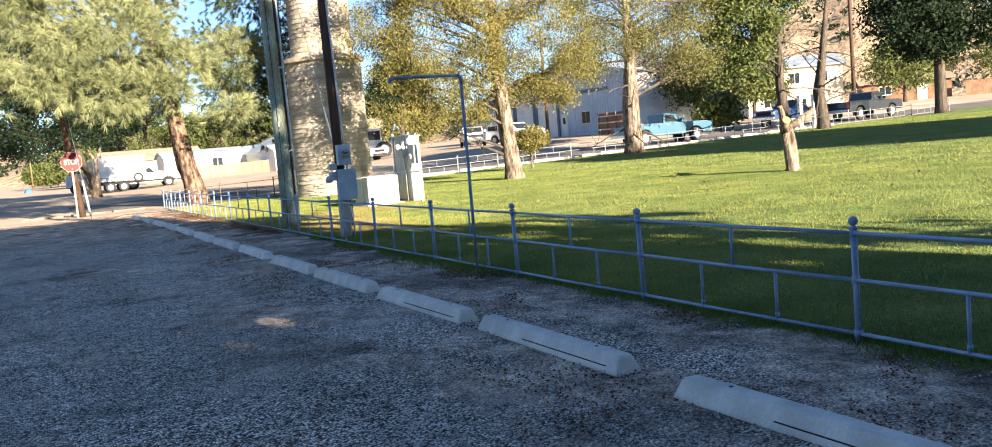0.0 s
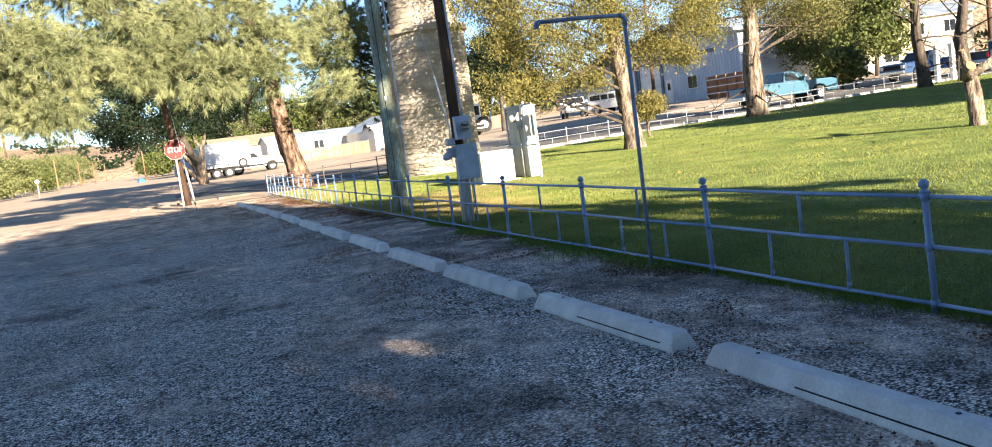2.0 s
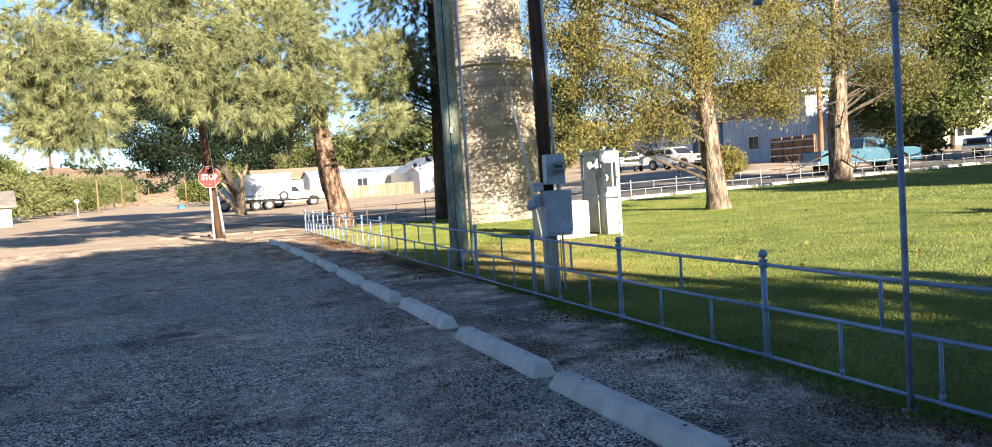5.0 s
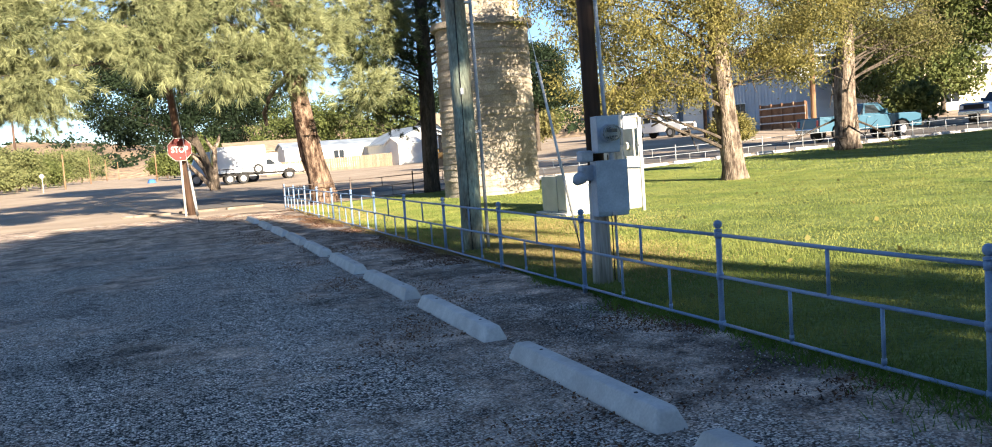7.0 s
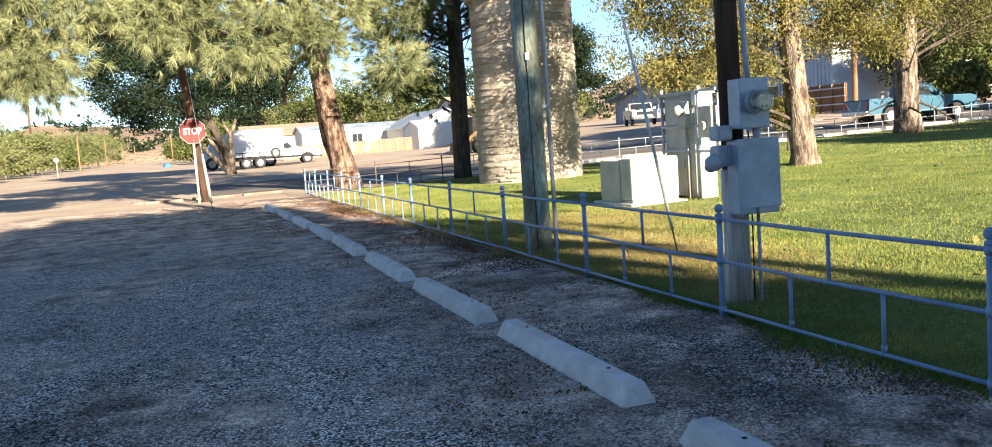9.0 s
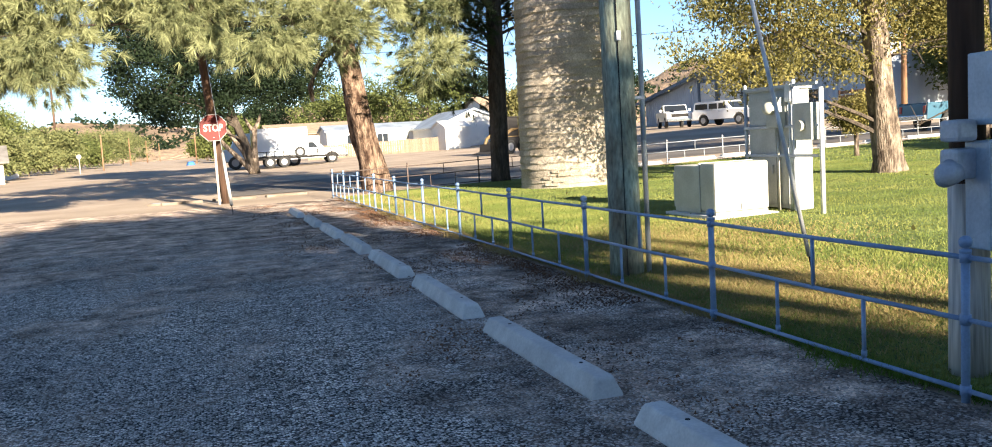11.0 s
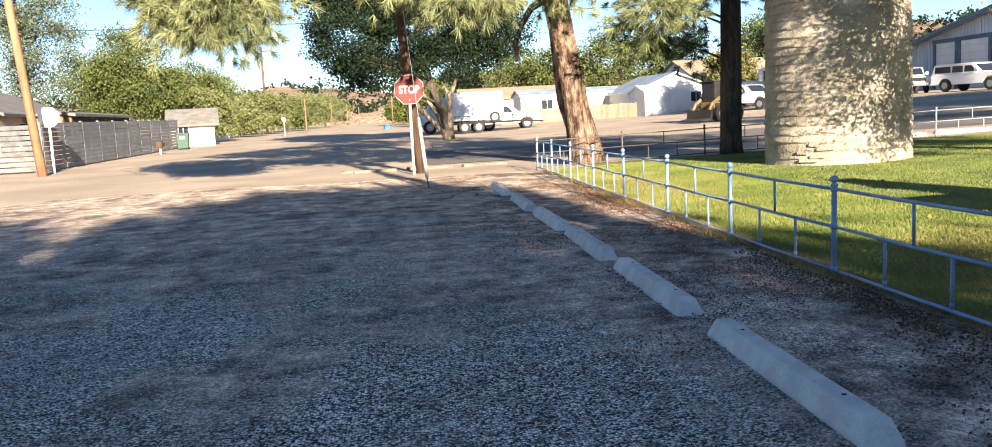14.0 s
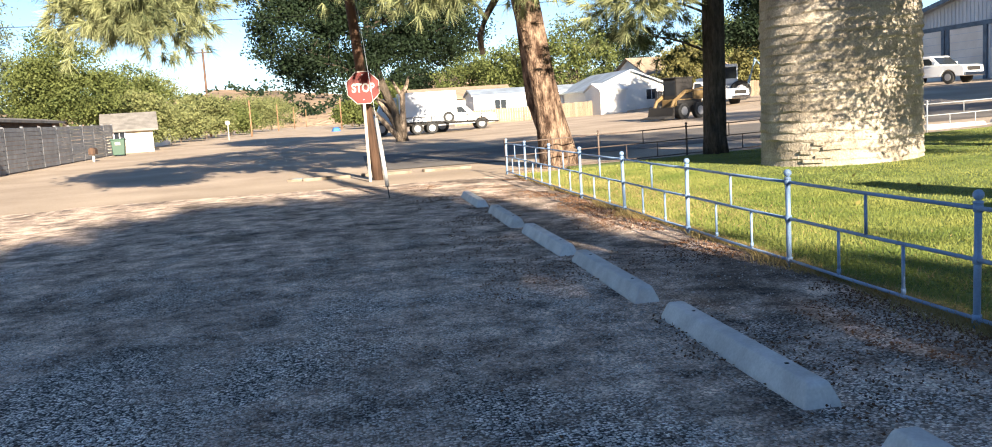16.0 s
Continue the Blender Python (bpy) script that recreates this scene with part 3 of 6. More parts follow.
def meter_pole():
    t = thing("meter_pole", "brown wooden pole with grey electric meter and breaker boxes", "utility pole", (4.63, 13.45, 0))
    part("lower_pole", pipe([(0, 0, -0.1), (0, 0, 0.4), (0.0, 0, 0.95)], [0.098, 0.09, 0.085], 14, 0.1), GREYWOOD, t, "grey weathered pole foot", smooth_shade=True)
    part("upper_pole", pipe([(0, 0, 0.95), (-0.02, 0, 3), (-0.06, 0, 6.5)], [0.078, 0.072, 0.062], 14, 0.06), BROWNWOOD, t, "dark brown creosoted pole", smooth_shade=True)
    rot = pose(0, 0, 0, 0, 0, -6)
    lower = part("breaker_box", box(-0.10, 0.19, -0.25, -0.10, 0.66, 1.15, 0.008), METERGREY, t, "grey steel breaker box", at=rot)
    part("lid", box(-0.105, 0.195, -0.262, -0.2505, 0.70, 1.155, 0.004), METERGREY, lower)
    part("latch", box(0.03, 0.07, -0.272, -0.2505, 0.665, 0.699, 0.003), CONDUIT, lower)
    upper = part("meter_box", box(-0.065, 0.145, -0.24, -0.08, 1.22, 1.545, 0.008), METERGREY, t, "grey steel meter socket", at=rot)
    bm = pipe([(0.05, -0.24, 1.39), (0.05, -0.275, 1.39)], 0.082, 24)
    part("collar", bm, CONDUIT, upper, smooth_shade=False)
    bm = tube(bmesh.new(), [(0.05, -0.275, 1.39), (0.05, -0.34, 1.39), (0.05, -0.36, 1.39)], [0.074, 0.072, 0.056], 24)
    g = part("meter_glass", bm, GLASS, upper, "round glass meter cover")
    part("meter_face", pipe([(0.05, -0.276, 1.39), (0.05, -0.30, 1.39)], 0.062, 24), CREAM, upper)
    part("meter_display", box(0.01, 0.09, -0.308, -0.302, 1.395, 1.425, 0.002), DARKGLASS, upper)
    for k in range(3):
        part("meter_mark", box(0.005 + 0.032 * k, 0.027 + 0.032 * k, -0.306, -0.302, 1.35, 1.366), HOLE, upper)
    part("riser", pipe([(0.07, -0.10, 1.54), (0.065, -0.09, 1.7), (0.02, -0.085, 3.5), (-0.04, -0.075, 6.3)], 0.018, 10), CONDUIT, t, "grey conduit riser", smooth_shade=True)
    part("nipple", pipe([(0.06, -0.19, 1.14), (0.06, -0.19, 1.23)], 0.026, 10), CONDUIT, t)
    part("conduit", pipe([(0.105, -0.11, -0.05), (0.105, -0.11, 0.67)], 0.012, 10), CONDUIT, t, smooth_shade=True)
    for z, s in ((1.05, 0.07), (1.20, 0.05)):
        part("side_fitting", box(-0.22, -0.1, -0.16, -0.05, z - s, z + s, 0.02), CONDUIT, t)
    part("photo_cell", pipe([(-0.2, -0.11, 1.02), (-0.25, -0.12, 1.0), (-0.28, -0.13, 0.97)], [0.06, 0.055, 0.03], 12), CONDUIT, t, smooth_shade=True)
    part("ground_wire", pipe([(0.10, -0.04, -0.05), (0.105, -0.04, 0.6), (0.1, -0.04, 1.2)], 0.006, 6), HOLE, t)


meter_pole()


def big_pole():
    t = thing("utility_pole", "thick green-grey weathered wooden utility pole standing behind the fence", "utility pole", (4.66, 17.2, 0))
    bm = pipe([(0, 0, -0.1), (0, 0, 0.5), (0, 0, 2), (-0.03, 0, 5), (-0.07, 0, 9)], [0.152, 0.142, 0.135, 0.125, 0.11], 18, 0.07)
    part("pole", bm, POLEWOOD, t, smooth_shade=True)
    part("conduit", pipe([(0.185, -0.06, -0.05), (0.183, -0.06, 2), (0.155, -0.055, 5), (0.115, -0.05, 8)], 0.023, 10), CONDUIT, t, "grey conduit riser", smooth_shade=True)
    for z in (1.55, 3.2, 4.9):
        part("strap", box(0.105 - 0.01 * z, 0.212 - 0.01 * z, -0.09, -0.03, z, z + 0.03, 0.004), CONDUIT, t)
    part("tag", box(-0.07, -0.03, -0.142, -0.134, 2.05, 2.13), CONDUIT, t, "small metal number tag")
    part("ground_wire", pipe([(-0.06, -0.138, 0), (-0.06, -0.132, 2), (-0.08, -0.12, 6)], 0.006, 6), HOLE, t)


big_pole()


def guy(name, foot, top, guard_len, label, r=0.022, mat_=WHITEPVC):
    a, b = Vector(foot), Vector(top)
    d = (b - a).normalized()
    t = thing(name, label, "guy wire", foot)
    part("anchor_rod", pipe([(-d * 0.1), d * 0.35], 0.009, 6), HOLE, t)
    part("guard", pipe([d * 0.25, d * guard_len], r, 10), mat_, t, "pale plastic guard tube", smooth_shade=True)
    part("wire", pipe([d * guard_len, b - a], 0.005, 5), CONDUIT, t)


guy("guy_wire", (5.52, 15.75, 0.02), (4.62, 17.1, 8.2), 2.35, "pale tubular guy guard and wire anchored in the lawn", 0.016)


def transformer():
    z = ground_z(7.8, 20.8)
    t = thing("pad_transformer", "cream painted pad-mounted transformer on a concrete slab", "transformer", (7.42, 20.22, z))
    part("pad", box(-0.08, 0.88, -0.1, 1.2, -0.05, 0.06, 0.01), CONCRETE, t, "concrete slab")
    part("body", box(0.0, 0.78, 0.36, 1.06, 0.06, 0.70, 0.02), CREAM, t)
    hood = part("hood", box(-0.015, 0.795, -0.01, 0.36, 0.10, 0.735, 0.035), CREAM, t, "cream hinged hood")
    part("sill", box(0.0, 0.78, 0.0, 0.36, 0.06, 0.098), CREAM, t)
    part("lip", box(-0.02, 0.8, 0.355, 0.375, 0.08, 0.742, 0.005), CABINET, t)
    part("rear_cabinet", box(0.03, 0.7, 1.06, 1.14, 0.12, 0.6, 0.01), CABINET, t)
    part("lock", box(0.37, 0.43, -0.03, -0.01, 0.13, 0.2, 0.004), CONDUIT, hood)


transformer()


def switch_cabinet():
    z = ground_z(8.9, 20.6)
    t = thing("switch_cabinet", "tall grey-green electric service cabinet on a pipe rack", "electrical cabinet", (8.56, 20.2, z))
    part("body", box(0.0, 0.3, 0.0, 0.92, 0.04, 1.62, 0.008), CABINET, t)
    part("side_cover", box(0.01, 0.285, -0.07, -0.002, 0.02, 0.95, 0.006), CREAM, t, "cream lower cover")
    door = part("door", box(-0.018, -0.002, 0.30, 0.9, 0.1, 1.12, 0.004), CABINET, t)
    part("door", box(-0.018, -0.002, 0.03, 0.285, 0.1, 0.98, 0.004), CABINET, t)
    part("upper_panel", box(-0.016, -0.002, 0.03, 0.9, 1.16, 1.58, 0.004), CABINET, t)
    part("handle", box(-0.04, -0.018, 0.36, 0.38, 0.5, 0.62, 0.004), CONDUIT, door)
    part("roof", box(-0.04, 0.33, -0.03, 0.95, 1.62, 1.65, 0.004), CABINET, t)
    for y in (0.98, -0.11):
        part("rack_post", pipe([(-0.02, y, -0.1), (-0.02, y, 1.7)], 0.024, 10), CONDUIT, t, smooth_shade=True)
        part("cap", ball(0.03, 0.0), CONDUIT, t, at=Matrix.Translation((-0.02, y, 1.71)), smooth_shade=True)
    for zz in (1.66, 1.13, 0.75):
        part("strut", box(-0.05, -0.02, -0.6, 1.0, zz - 0.018, zz + 0.018, 0.003), CONDUIT, t)
    part("meter_socket", box(-0.16, -0.018, 0.06, 0.3, 1.12, 1.52, 0.008), CABINET, t)
    bm = tube(bmesh.new(), [(-0.16, 0.17, 1.38), (-0.24, 0.17, 1.38), (-0.28, 0.17, 1.38)], [0.085, 0.08, 0.05], 18)
    part("meter", bm, CREAM, t, "round cream electric meter", smooth_shade=True)
    part("conduit", pipe([(-0.05, 0.2, -0.05), (-0.05, 0.2, 1.13)], 0.018, 8), CREAM, t, smooth_shade=True)
    part("conduit", pipe([(-0.03, -0.04, -0.05), (-0.03, -0.04, 1.6)], 0.02, 8), WHITEPVC, t, smooth_shade=True)
    part("weatherhead_box", box(-0.06, 0.08, -0.09, 0.03, 1.45, 1.68, 0.01), WHITEPVC, t)
    # small panel beside it on the same rack
    pn = part("side_panel_box", box(-0.1, 0.05, -0.56, -0.2, 0.95, 1.42, 0.01), CABINET, t, "small grey panel box")
    part("side_meter", pipe([(-0.1, -0.38, 1.13), (-0.16, -0.38, 1.13)], 0.07, 16), CREAM, pn, "yellowed meter cover")
    part("pvc_post", pipe([(-0.02, -0.66, -0.1), (-0.02, -0.66, 1.6)], 0.03, 12), WHITEPVC, t, "white plastic pipe post", smooth_shade=True)


switch_cabinet()


# ---------------------------------------------------------------- round tower
def tower():
    cx, cy = 9.47, 29.56
    z0 = ground_z(cx, cy)
    t = thing("tower", "old round tan tower of ragged stucco courses with a projecting ledge", "tower", (cx, cy, z0))
    sides, ch = 96, 0.157

    def course(z, h, r_low, r_top, seed, inner):
        bm = bmesh.new()
        rows = []
        for lev in range(4):
            f = (0.0, 0.12, 0.8, 1.0)[lev]
            row = []
            for k in range(sides):
                a = 2 * math.pi * k / sides
                d = Vector((math.cos(a), math.sin(a), 0))
                n1 = noise.noise(d * 3.2 + Vector((seed, 0, 0)))
                n2 = noise.noise(d * 11 + Vector((0, seed * 1.7, 0)))
                r = r_low + (r_top - r_low) * f
                if lev == 0:
                    r -= 0.012
                if lev in (1,):
                    r += 0.02 * n1 + 0.014 * n2
                zz = z + h * f + ((0.024 * n1 + 0.02 * n2) if lev < 2 else 0)
                if lev == 0:
                    zz -= 0.006
                row.append(bm.verts.new(d * r + Vector((0, 0, zz))))
            rows.append(row)
        for a, b in zip(rows, rows[1:]):
            for k in range(sides):
                bm.faces.new((a[k], a[(k + 1) % sides], b[(k + 1) % sides], b[k]))
        bm.faces.new(rows[0][::-1])
        bm.faces.new(rows[-1])
        return bm

    n = 29
    for i in range(n):
        r = 1.315 - 0.055 * i / n
        part("course", course(i * ch - 0.05, ch + 0.012, r + 0.021 + 0.009 * math.sin(i * 5.1), r - 0.007, i * 2.3, 0), SILO, t)
    ztop = n * ch - 0.05
    part("ledge", course(ztop + 0.008, 0.16, 1.40, 1.38, 71, 0), SILO, t, "projecting round ledge")
    for i in range(22):
        r = 1.06 - 0.05 * i / 22
        part("course", course(ztop + 0.17 + i * ch, ch + 0.012, r + 0.012, r - 0.01, 40 + i * 2.1, 0), SILO, t)
    part("cap", course(ztop + 0.19 + 22 * ch, 0.14, 1.14, 1.12, 9, 0), SILO, t)
    # ragged broken edge of the lowest courses
    for j, (deg, w) in enumerate(((222, 0.34), (229, 0.26), (217, 0.2), (235, 0.3), (226, 0.16))):
        a = radians(deg)
        m = Matrix.Translation((1.335 * math.cos(a), 1.335 * math.sin(a), 0.10 + 0.07 * j)) @ Matrix.Rotation(a, 4, "Z") @ Matrix.Rotation(0.12 * math.sin(j * 3), 4, "X")
        part("broken_edge", box(-0.05, 0.022, -w / 2, w / 2, -0.03, 0.028, 0.012, m), SILO, t)


tower()


# ---------------------------------------------------------------- stop sign and its pole
def letter(text, size, name="letters"):
    cu = bpy.data.curves.new(name, "FONT")
    cu.body, cu.size, cu.align_x, cu.align_y, cu.extrude = text, size, "CENTER", "CENTER", 0.002
    cu.offset = 0.008
    tmp = bpy.data.objects.new(name, cu)
    scene.collection.objects.link(tmp)
    me = bpy.data.meshes.new_from_object(tmp.evaluated_get(bpy.context.evaluated_depsgraph_get()))
    bpy.data.objects.remove(tmp)
    return me


def octagon(r, y0, y1):
    return prism([(r * math.cos(radians(22.5 + 45 * i)), r * math.sin(radians(22.5 + 45 * i))) for i in range(8)], y0, y1)


def stop_sign():
    t = thing("stop_sign", "red octagonal stop sign darkened for shade, with white letters on a grey post", "stop sign", (1.47, 34.5, 0), -1)
    part("post", box(-0.03, 0.03, 0.02, 0.06, -0.1, 2.3, 0.004), GREYWOOD, t, "grey wooden post")
    plate = part("plate", octagon(0.368, 0.0, 0.006), DULLWHITE, t, at=Matrix.Translation((0, 0, 2.0)))
    part("face", octagon(0.355, -0.004, -0.001), SIGNRED, plate, "red face darkened for shade")
    me = letter("STOP", 0.25)
    me.materials.append(DULLWHITE)
    ob = part("letters", me, None, plate, "white letters", at=Matrix.LocRotScale((0, -0.006, -0.01), Euler((math.pi / 2, 0, 0)), (0.80, 1, 1)))
    for z in (-0.25, 0.27):
        part("bolt", pipe([(0, -0.012, z), (0, -0.004, z)], 0.012, 8), CONDUIT, plate)


stop_sign()


def street_pole(at, lean, h, r, mat_, label, arms=True, name="utility_pole"):
    z = ground_z(at[0], at[1])
    t = thing(name, label, "utility pole", (at[0], at[1], z))
    top = Vector((lean[0], lean[1], h))
    part("pole", pipe([(0, 0, -0.1), top * 0.5, top], [r, r * 0.88, r * 0.75], 12, 0.05), mat_, t, smooth_shade=True)
    if arms:
        part("crossarm", box(-1.1, 1.1, -0.06, 0.06, -0.06, 0.06, 0.005, Matrix.Translation(top - Vector((0, 0.12, 0.5)))), mat_, t)
        for x in (-1.0, -0.45, 0.45, 1.0):
            part("insulator", pipe([top + Vector((x, -0.12, -0.44)), top + Vector((x, -0.12, -0.3))], 0.04, 8), CONDUIT, t)
    return t


street_pole((1.66, 34.95), (-0.75, 0.2), 9.0, 0.115, BROWNWOOD, "dark brown leaning wooden pole behind the stop sign", False)
guy("guy_wire", (1.68, 29.9, 0.0), (1.05, 35.1, 8.6), 1.55, "pale tubular guy guard leaning to the pole by the stop sign", 0.035, DULLWHITE)


# ---------------------------------------------------------------- trees
def pine_big():
    """The leaning ponderosa at the corner, with low limbs hanging over the street."""
    base = (5.62, 34.6)
    spine = [(0.05, 0, -0.05), (0.0, 0, 0.35), (-0.2, 0, 1.6), (-0.5, 0, 3.3), (-0.85, 0.1, 5.5), (-1.1, 0.2, 8), (-1.2, 0.2, 12)]
    radii = [0.47, 0.38, 0.34, 0.31, 0.27, 0.2, 0.05]
    blobs = [(-5.4, -3.2, 5.5, 2.8, 1.6, 1.2), (-7.9, -3.6, 3.6, 1.5, 1.2, 0.85), (-8.6, -4.0, 5.6, 2.0, 1.5, 1.2), (-2.4, -3.0, 5.8, 2.2, 1.6, 1.5), (-0.6, -2.2, 5.0, 1.6, 1.2, 1.1),
             (1.7, -1.0, 5.2, 1.6, 1.3, 1.5), (1.1, -3.0, 3.3, 0.8, 0.7, 0.5), (-3.0, -3.0, 4.1, 1.5, 1.1, 0.9), (-1.2, -2.7, 4.1, 1.2, 1.0, 0.8), (-4.6, -3.2, 4.6, 1.3, 1.1, 0.8), (-3.5, 0.5, 7.5, 3.5, 3, 2), (-6.2, -2.5, 7.6, 2.4, 2.2, 1.3), (-1.0, 0, 9.5, 2.5, 2.5, 2.5), (-8.5, -4.2, 5.0, 1.5, 1.2, 0.9), (-7.0, -3.9, 4.9, 1.8, 1.3, 1.1), (-7.9, -3.6, 3.6, 1.5, 1.1, 0.8), (-7.7, -3.7, 3.4, 1.1, 1.0, 0.6), (-7.5, -3.8, 3.8, 1.5, 1.1, 0.8)]
    return tree("pine_tree", base, spine, radii, blobs, 1120, 8, 0.30, (0.27, 0.0155), BARK, NEEDLE, "leaning ponderosa pine with orange bark and long olive needles", 22, "needle", 45, 0.15, "pine", 0.7, limb_from=4.2)


big_pine = pine_big()
part("dead_branch", pipe([(-0.75, 0.0, 4.0), (-1.2, -0.25, 3.75), (-1.45, -0.3, 3.35), (-1.62, -0.3, 2.95), (-1.58, -0.3, 2.55)], [0.1, 0.085, 0.075, 0.07, 0.055], 10, 0.2), DARKBARK, big_pine, "dark hanging dead limb", smooth_shade=True)
tree("pine_tree", (8.95, 33.75), [(0, 0, -0.05), (0, 0, 0.4), (0.05, 0, 3), (0.1, 0, 7), (0.1, 0, 12)], [0.29, 0.235, 0.21, 0.17, 0.05],
     [(0, 0, 8.5, 2.6, 2.6, 3.2), (-1.6, -0.4, 4.2, 1.5, 1.3, 0.9), (1.3, 0.5, 5.4, 1.6, 1.4, 1.2), (-2.2, 0.6, 6.0, 1.5, 1.4, 1.0), (1.4, -0.5, 3.4, 0.7, 0.8, 0.5), (-1.9, -0.1, 2.9, 0.9, 0.8, 0.5), (-0.8, 0, 2.5, 0.6, 0.6, 0.35), (-1.2, -0.2, 3.7, 1.2, 1.0, 0.6)],
     270, 11, 0.34, (0.2, 0.012), DARKBARK, DARKNEEDLE, "straight dark-barked pine standing beside the tower", 40, "needle", 40, 0.3, "pine", 0.7)
tree("shade_tree", (13.65, 24.25), [(0.02, 0, -0.05), (0, 0, 0.3), (-0.08, 0, 1.6), (-0.25, 0, 3), (-0.3, 0, 6), (-0.2, 0, 9)], [0.36, 0.27, 0.22, 0.2, 0.13, 0.04],
     [(-2.0, -0.3, 4.4, 2.4, 2.0, 2.0), (1.0, -0.4, 4.2, 2.3, 2.0, 2.0), (0.1, 0.5, 6.8, 3.2, 2.6, 2.0), (-2.6, -0.2, 6.4, 1.8, 1.8, 1.6), (1.9, -0.5, 3.1, 1.2, 1.1, 0.8), (-1.0, 0.5, 3.0, 1.4, 1.2, 0.7), (0.3, 0, 8.8, 2.2, 2.0, 1.6), (-3.0, -0.3, 3.5, 1.5, 1.4, 1.0), (-3.6, 0.4, 5.0, 1.2, 1.2, 1.2), (-3.4, -0.1, 2.6, 1.3, 0.9, 0.6), (-4.2, 0.2, 4.4, 0.8, 0.9, 1.1), (-1.8, -0.2, 2.4, 1.2, 1.0, 0.6), (-3.0, -0.2, 2.1, 1.0, 0.9, 0.4), (1.2, -0.3, 2.7, 1.0, 0.9, 0.5)],
     500, 250, 0.20, (0.085, 0.03), PALEBARK, YELLOWLEAF, "spreading lawn tree with yellow-green feathery foliage and a pale trunk", 50, droop=0.8, flat=0.9)
tree("shade_tree", (24.2, 32.3), [(0, 0, -0.05), (0, 0, 0.4), (0.05, 0, 2.2), (0.1, 0, 4), (0.1, 0, 9)], [0.5, 0.4, 0.34, 0.28, 0.06],
     [(-1.0, -0.3, 6.3, 2.5, 2.2, 2.6), (2.0, 0, 4.9, 2.0, 1.8, 1.3), (3.6, 0.3, 4.0, 1.7, 1.5, 0.9), (0.6, 0.3, 8.8, 3.0, 2.6, 2.0), (-2.2, 0, 4.3, 1.1, 1.1, 1.1), (4.2, 0.3, 6.6, 1.6, 1.6, 1.4)],
     400, 170, 0.32, (0.115, 0.04), PALEBARK, OLIVELEAF, "stout lawn tree with thin olive foliage and bare twiggy limbs", 40, droop=0.6, flat=0.8, bare=26)
# trees past the lawn
tree("tree", (34.6, 33.4), [(0, 0, -0.05), (0, 0, 0.4), (-0.25, 0, 2.5), (-0.2, 0, 5), (-0.6, 0, 9)], [0.36, 0.28, 0.22, 0.16, 0.05],
     [(-2.6, 0, 5.6, 2.2, 2, 2.2), (-1.0, 0, 8.6, 2.6, 2.4, 1.8), (-3.6, 0, 8.0, 2.2, 2.2, 2.0), (0.6, 0, 7.4, 1.4, 1.4, 1.0)],
     320, 100, 0.42, (0.22, 0.1), DARKBARK, GREENLEAF, "dark tree with crooked limbs at the lawn's far side", 34, bare=10)
tree("tree", (37.2, 33.4), [(0, 0, -0.05), (0.05, 0, 0.4), (-0.1, 0, 2.0), (0.3, 0, 4.2), (0.9, 0, 7.5)], [0.42, 0.3, 0.27, 0.2, 0.05],
     [(1.0, 0, 8.8, 2.6, 2.2, 1.6), (-1.2, 0, 8.6, 2.0, 2.0, 1.4), (2.6, 0, 9.3, 1.8, 1.8, 1.2)],
     120, 100, 0.4, (0.2, 0.09), DARKBARK, DARKLEAF, "forked grey-barked tree with a high thin crown", 26, bare=14)
tree("tree", (49.5, 35.5), [(0, 0, -0.05), (0, 0, 0.5), (0, 0, 3), (0.2, 0, 8)], [0.4, 0.32, 0.28, 0.08],
     [(-3.2, -0.8, 5.7, 2.9, 2.6, 2.0), (-1.4, -0.6, 4.4, 2.0, 1.8, 1.1), (2, -1, 6.5, 4, 3.5, 2.6), (-0.5, 0, 9.5, 5, 4, 3)],
     360, 120, 0.5, (0.24, 0.13), DARKBARK, DARKLEAF, "broad dark shade tree at the lawn's far corner", 30)
tree("round_shrub", (17.4, 29.6), [(0, 0, -0.05), (0, 0, 0.3), (0.0, 0, 0.75), (0, 0, 1.4)], [0.07, 0.055, 0.05, 0.02],
     [(0, 0, 1.2, 0.62, 0.62, 0.52)], 90, 110, 0.12, (0.1, 0.03), PALEBARK, YELLOWLEAF, "small clipped round yellow-green shrub on a thin stem", 20, category="shrub")


